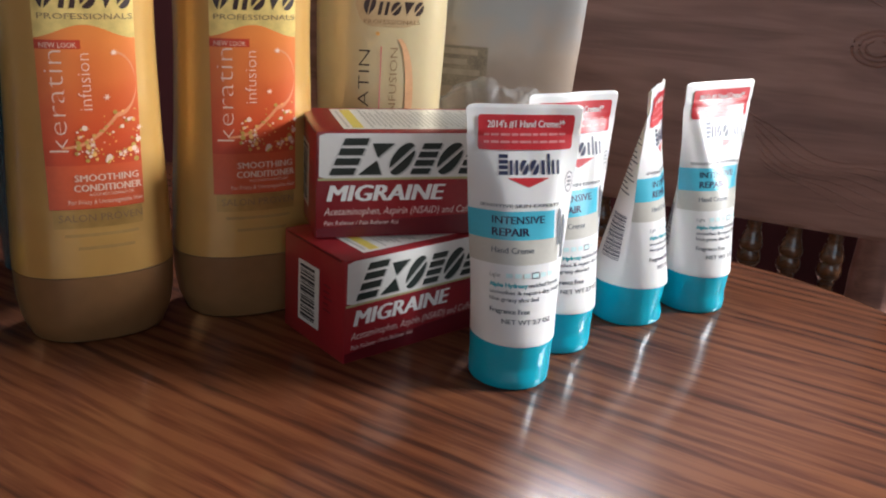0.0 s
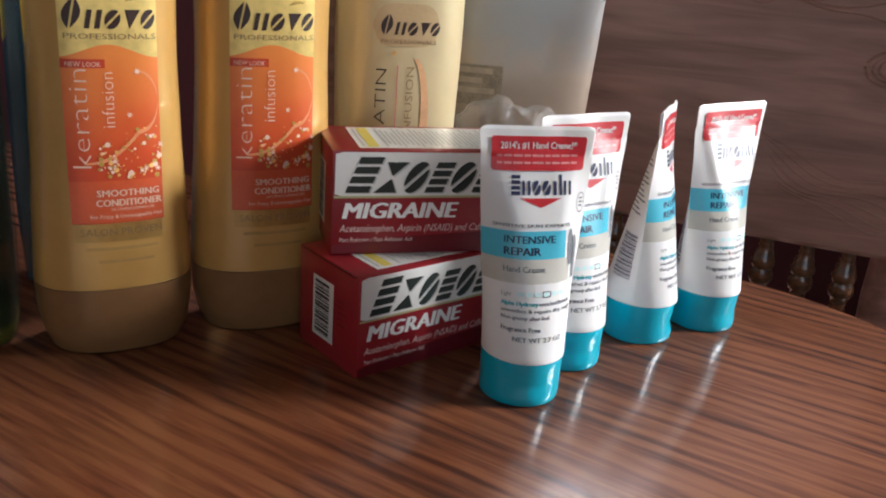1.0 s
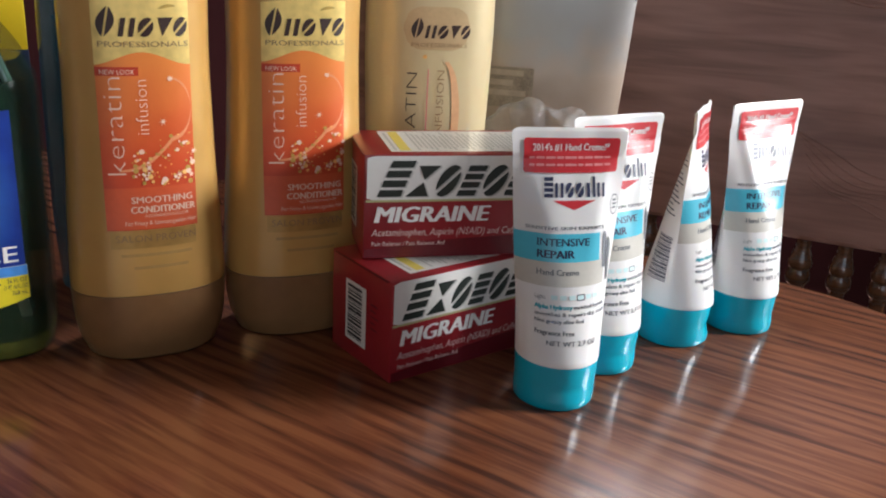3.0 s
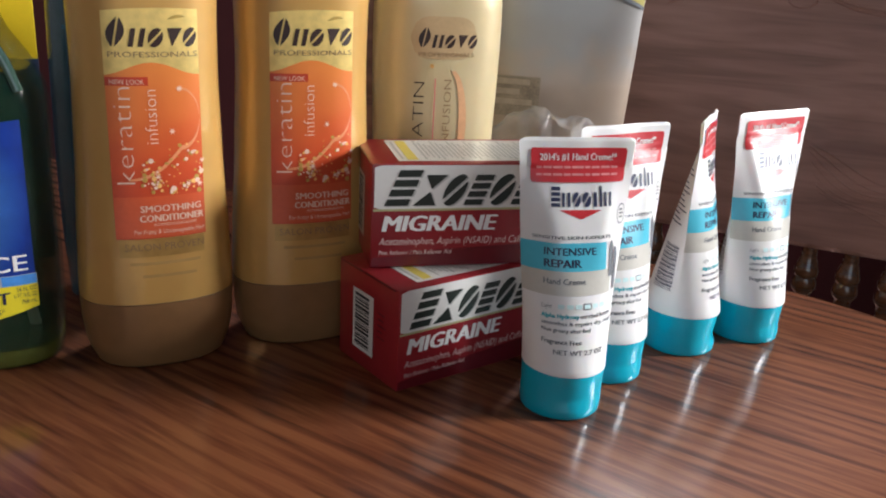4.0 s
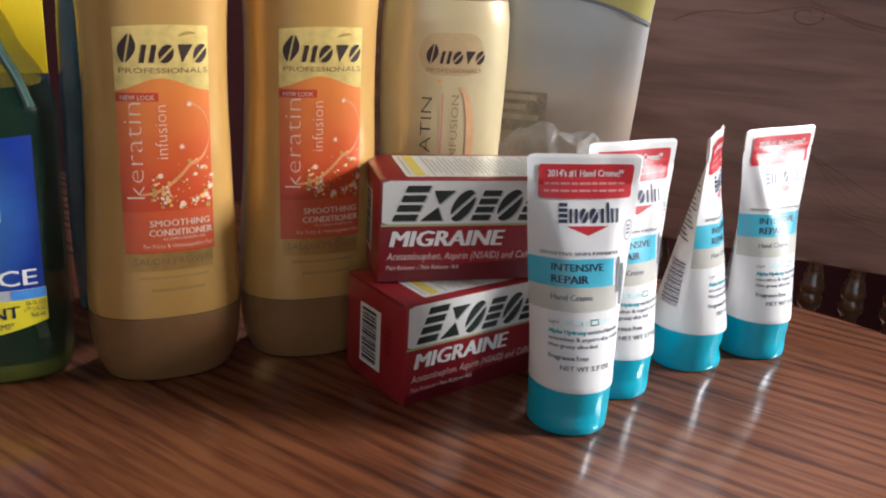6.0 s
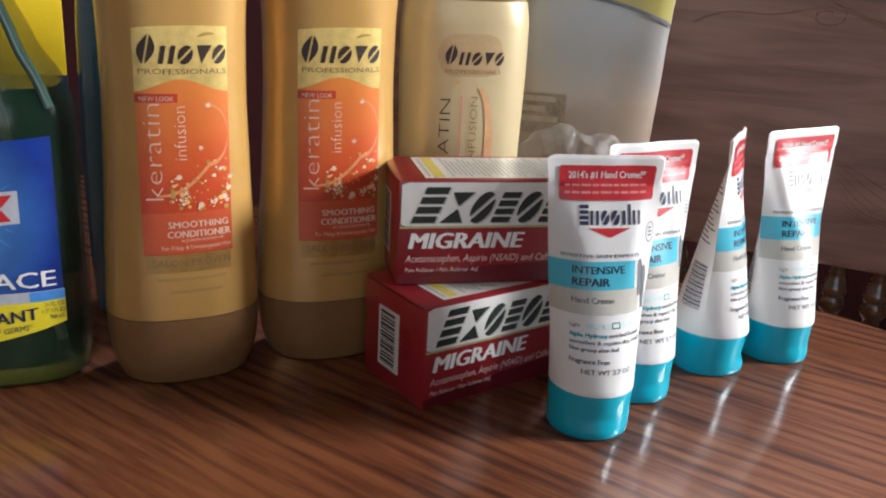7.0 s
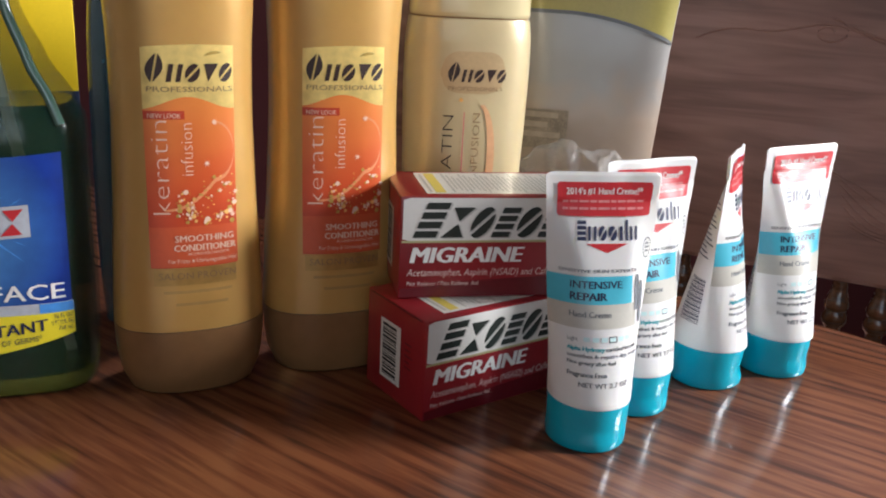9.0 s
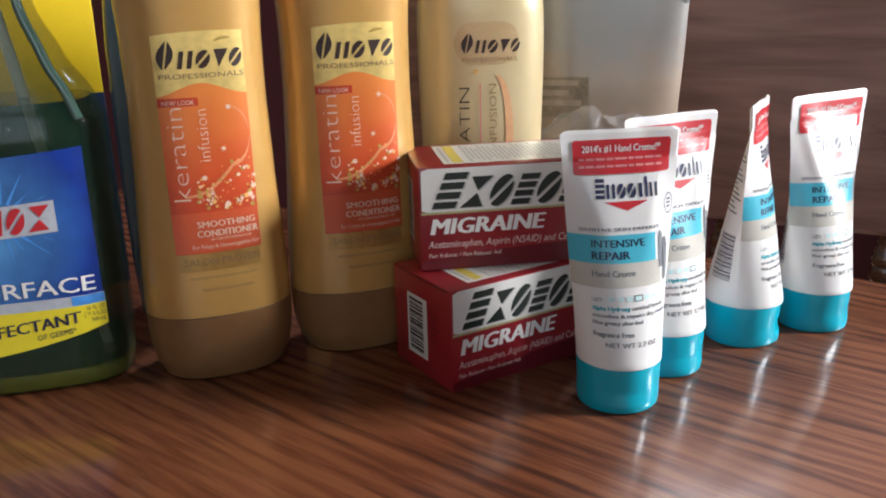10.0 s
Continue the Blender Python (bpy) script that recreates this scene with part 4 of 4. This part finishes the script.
def make_shampoo(m):
    ob = thing("shampoo_bottle", m, "cream pearl shampoo bottle with a glossy cap, behind the cartons", "bottle")
    skin = OvalSkin(CREAM_TABLE, 2.4)
    body = part("body", skin.body(0.0, 0.1765), M_CREAM_PLASTIC, ob, "pearly cream plastic body")
    part("cap", skin.body(0.1775, 0.213, step=0.002), M_CREAM_CAP, ob, "glossy cream disc cap")
    part("neck_ring", rings([oval_loop(0.0322, 0.0200, 2.4, 0.1762), oval_loop(0.0322, 0.0200, 2.4, 0.1778)]), M_BROWN_SOFT, ob)
    Print(skin, 0.0002).area(-0.0185, 0.0170, 0.1380, 0.1600, nx=16, nz=6, radius=0.010).done("blush_patch", mat("blush_print", (0.54, 0.385, 0.21), 0.32, metal=0.15, vary=0.08), body)
    word_mark(skin, 0.0003, M_BROWN_INK, body, -0.0155, 0.1440, 0.0325, (("leaf", 1.15, 0.0104), ("pair", 1.0, 0.0066), ("lens", 0.95, 0.0066), ("fan", 0.95, 0.0068), ("lens", 0.9, 0.0068)), slant=0.2)
    b = Print(skin, 0.0003)
    b.word("PROFESSIONALS", -0.0145, 0.1395, 0.0022, 0.0300)
    b.word("INFUSION", 0.0040, 0.0905, 0.0042, 0.0370, up=True, thin=0.010)
    b.done("brown_lettering", M_BROWN_SOFT, body)
    Print(skin, 0.0003).word("KERATIN", -0.0105, 0.0720, 0.0060, 0.0540, up=True, thin=0.018).done("tall_lettering", M_BROWN_INK, body)
    Print(skin, 0.0003).area(-0.0052, -0.0046, 0.068, 0.128, nx=1, nz=10).done("rule", M_PINK_INK, body)
    moon = Print(skin, 0.0003)
    for k in range(20):
        z0_, z1_ = 0.072 + 0.0030 * k, 0.072 + 0.0030 * (k + 1)
        edge = lambda z: 0.0035 + 0.0098 * math.sqrt(max(0, 1 - ((z - 0.102) / 0.031) ** 2))
        inner = lambda z: 0.0035 + 0.0055 * math.sqrt(max(0, 1 - ((z - 0.102) / 0.029) ** 2))
        moon.poly([(inner(z0_), z0_), (edge(z0_), z0_), (edge(z1_), z1_), (inner(z1_), z1_)])
    moon.done("orange_crescent", mat("soft_peach_print", (0.66, 0.37, 0.19), 0.35, vary=0.12), body)
    Print(skin, 0.0004).dot(-0.0070, 0.1345, 0.0011, 12).done("gold_dot", M_SPARK, body)
    return ob


make_shampoo(at(0.0085, 0.1330, 0, 14))


# ---- green cleaner bottle ----
CLEAN_TABLE = [(0.0, 0.0390, 0.0250), (0.002, 0.0415, 0.0280), (0.008, 0.0430, 0.0295), (0.060, 0.0437, 0.0300), (0.118, 0.0437, 0.0300), (0.127, 0.0430, 0.0290),
               (0.136, 0.0390, 0.0262), (0.155, 0.0280, 0.0220), (0.178, 0.0185, 0.0180), (0.200, 0.0165, 0.0165), (0.225, 0.0160, 0.0160)]


# paler and glossier than the body, to read as the shoulder's highlight
M_SHINE_RIB = mat("pale_green_shine_rib", (0.07, 0.14, 0.11), 0.14, coat=1.0, vary=0.05)


def make_cleaner(m):
    ob = thing("cleaner_bottle", m, "clear green surface cleaner bottle with a blue and yellow label", "bottle")
    skin = OvalSkin(CLEAN_TABLE, 3.4)
    body = part("body", skin.body(0.0, 0.225), M_GREEN, ob, "clear green plastic body, nearly full")
    part("liquid", skin.body(0.0105, 0.136, shrink=0.0016), M_LIQUID, body, "olive green liquid filling it to the shoulder")
    part("foot", skin.body(0.0006, 0.010, step=0.002, shrink=0.0012), M_GREEN_BASE, body, "olive tinted thick foot")
    part("dip_tube", bump_line([(0.030 - 0.0035 * k, 0.004, 0.004 + 0.02 * min(k, 2) + 0.022 * max(0, k - 2)) for k in range(12)], 0.0026, 10), M_STRAW, ob, "pale plastic dip tube")
    # raised bars added in place of the bright reflection down the shoulder
    for side in (1, -1):
        rib = []
        for k in range(16):
            z = 0.128 + 0.0045 * k
            a = lerp_table(CLEAN_TABLE, z)[0]
            rib.append(skin(side * a * 0.80, z, 0.0002))
        part("shoulder_shine_rib", bump_line(rib, 0.0022, 12), M_SHINE_RIB, body, "added glossy rib standing in for the shoulder's highlight")
    part("cap", turned([(0.2255, 0.0175), (0.227, 0.0182), (0.250, 0.0182), (0.252, 0.017)]), M_FRAME, ob)
    lab = Print(skin, 0.0003).area(-0.0360, 0.0335, 0.0475, 0.1145, nx=24, nz=8, top=lambda x: 0.1142 + 0.075 * x).done("blue_label", M_LABEL_BLUE, body)
    Print(skin, 0.0003).area(-0.0370, 0.0340, 0.0275, 0.0425, nx=24, nz=3, bottom=lambda x: 0.0240 + 0.17 * x + 1.6 * x * x).done("yellow_label", M_LABEL_YELLOW, body)
    Print(skin, 0.0003).area(-0.0365, 0.0340, 0.0425, 0.0475, nx=24, nz=2).done("silver_strip", M_SILVER, body)
    Print(skin, 0.00045).area(0.0200, 0.0338, 0.0428, 0.0473, nx=8, nz=2).done("blue_chip", M_LABEL_SKY, body)
    ray = Print(skin, 0.0004)
    for k in range(22):
        a = 2 * math.pi * k / 22
        r0, r1, d = 0.010, 0.020 + 0.010 * ((k * 5) % 3) / 2, 0.04
        p = lambda r, t: (max(-0.033, min(0.0325, -0.004 + r * math.cos(t))), 0.086 + 0.8 * r * math.sin(t))
        ray.poly([p(r0, a - d * 2), p(r1, a), p(r0, a + d * 2)])
    ray.done("starburst", M_LABEL_SKY, lab, kind="stuff")
    # brand mark: plain red shapes on a silver-edged plaque that rises to the side
    lift = lambda x, z, off=0.0: skin(x, z + 0.06 * (x + 0.01), off)
    Print(lift, 0.0006).area(-0.0350, 0.0190, 0.0777, 0.0923, nx=30, nz=6).done("mark_plaque", M_SILVER, lab)
    word_mark(lift, 0.0009, M_RED_INK, lab, -0.0335, 0.0792, 0.0500, (("bar", 0.8, 0.0115), ("stack", 1, 0.0115), ("lens", 1, 0.0115), ("pair", 1, 0.0115), ("lens", 1.1, 0.0115), ("glass", 1.2, 0.0115)), slant=0.12)
    Print(skin, 0.0005).word("SURFACE", -0.0245, 0.0495, 0.0078, 0.0550, bold=0.0004).done("white_lettering", M_WHITE_INK, lab)
    rising = lambda x, z, off=0.0: skin(x, z + 0.10 * (x - 0.012), off)
    y = Print(rising, 0.0005)
    y.word("DISINFECTANT", -0.0345, 0.0335, 0.0058, 0.0570, bold=0.0004)
    y.word("OF GERMS*", 0.0030, 0.0288, 0.0028, 0.0170)
    y.done("slogan_lettering", M_NAVY_INK, body)
    y = Print(skin, 0.0005)
    y.word("26 FL OZ", 0.0255, 0.0398, 0.0021, 0.0080)
    y.word("(1 PT 10 FL OZ)", 0.0242, 0.0368, 0.0021, 0.0093)
    y.word("768 mL", 0.0270, 0.0338, 0.0021, 0.0062)
    y.done("volume_lettering", M_NAVY_INK, body)
    return ob


make_cleaner(at(-0.2045, 0.0180, 0, 20))


# ---- behind the cleaner: yellow carton and a clear teal bottle ----
def make_yellow_carton(m):
    ob = thing("yellow_carton", m, "bright yellow carton with a blue foot, behind the cleaner bottle", "carton")
    body = part("body", block(-0.10, 0.0, 0, 0.05, 0.0, 0.26, 0.0008), M_YELLOW_CARD, ob)
    part("blue_foot", block(-0.1003, 0.0003, -0.0003, 0.0503, 0.0, 0.121, 0.0008), M_BLUE_CARD, body, "dark blue lower half")
    return ob


make_yellow_carton(at(-0.2200, 0.1500, 0, 28))

TEAL_TABLE = [(0.0, 0.024, 0.019), (0.003, 0.027, 0.022), (0.06, 0.029, 0.024), (0.15, 0.028, 0.023), (0.19, 0.025, 0.021), (0.22, 0.017, 0.016), (0.235, 0.014, 0.014)]


def make_teal(m):
    ob = thing("teal_bottle", m, "clear teal plastic bottle with a red strip", "bottle")
    skin = OvalSkin(TEAL_TABLE, 2.6)
    body = part("body", skin.body(0.0, 0.235), M_TEAL, ob)
    part("cap", turned([(0.2352, 0.015), (0.237, 0.0158), (0.255, 0.0158), (0.257, 0.0145)]), M_FRAME, ob)
    Print(skin, 0.0009).area(0.0100, 0.0135, 0.02, 0.165, nx=6, nz=40).done("red_strip", M_RED_STRIP, body)
    return ob


make_teal(at(-0.1625, 0.1050, 0, 10))


# ---- pouch with a printed header and loose clear wrap ----
def make_pouch(m):
    ob = thing("plastic_pouch", m, "frosted standing plastic pouch with a mustard printed header", "pouch")
    table = [(0.0, 0.052, 0.022), (0.01, 0.055, 0.024), (0.07, 0.056, 0.022), (0.15, 0.060, 0.016), (0.21, 0.064, 0.010), (0.26, 0.066, 0.003)]
    skin = OvalSkin(table, 2.2)
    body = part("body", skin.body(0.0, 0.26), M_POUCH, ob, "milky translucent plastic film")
    arc = lambda x: 0.1800 - 3.4 * max(0, x + 0.005) ** 2
    Print(skin, 0.0004).area(-0.060, 0.062, 0.175, 0.245, bottom=arc, nx=24, nz=6).done("header", M_POUCH_HEAD, body, "mustard yellow header print")
    Print(skin, 0.0006).area(-0.060, 0.062, 0.178, 0.179, bottom=lambda x: arc(x) - 0.0012, top=lambda x: arc(x) + 0.0010, nx=24, nz=1).done("dark_line", M_GREY_INK, body)
    word_mark(skin, 0.0006, M_PINK_INK, body, -0.030, 0.189, 0.060, (("bar", 1, 0.016),) * 5)
    s = Print(skin, 0.0005).area(-0.030, 0.004, 0.098, 0.122, nx=8, nz=4)
    s.done("small_label", M_SMALL_BOX, body)
    Print(skin, 0.0007).bars(-0.028, 0.117, 0.0060, (0.026, 0.020, 0.028), 0.0034).done("label_print", M_POUCH_TINT, body, kind="stuff")
    return ob


make_pouch(at(0.0700, 0.1960, 0, -8))


def make_wrap(m):
    """Crumpled clear film: a folded sheet."""
    bm = bmesh.new()
    nx, ny = 44, 26
    rnd = random.Random(3)
    g = [[None] * (ny + 1) for _ in range(nx + 1)]
    for i in range(nx + 1):
        for j in range(ny + 1):
            p, q = i / nx, j / ny
            x = -0.062 + 0.106 * p + rnd.gauss(0, 0.0007)
            fold = 1 - 2 * abs(noise.noise(Vector((p * 5.2 + q * 1.5, q * 3.1, 2.0))))
            hill = math.sin(math.pi * min(1, 0.10 + 0.86 * p)) ** 0.35
            z = (0.100 + 0.007 * fold + 0.004 * noise.noise(Vector((p * 13, q * 8, 1)))) * hill * (1 - abs(2 * q - 1) ** 2.2)
            y = -0.018 + 0.036 * q + 0.009 * fold + 0.006 * noise.noise(Vector((p * 11, q * 9, 4)))
            g[i][j] = bm.verts.new((x, y, max(0.0003, z)))
    for i in range(nx):
        for j in range(ny):
            a, b, c, d = g[i][j], g[i + 1][j], g[i + 1][j + 1], g[i][j + 1]
            bm.faces.new((a, b, c))
            bm.faces.new((a, c, d))
    bmesh.ops.solidify(bm, geom=bm.faces[:], thickness=0.0003)
    ob = part("plastic_wrap", bm, M_WRAP, None)
    ob.matrix_world = m
    return tagged(ob, "crumpled loose clear plastic wrap beside the pouch", "plastic wrap")


make_wrap(at(0.0900, 0.1600, 0, -5))
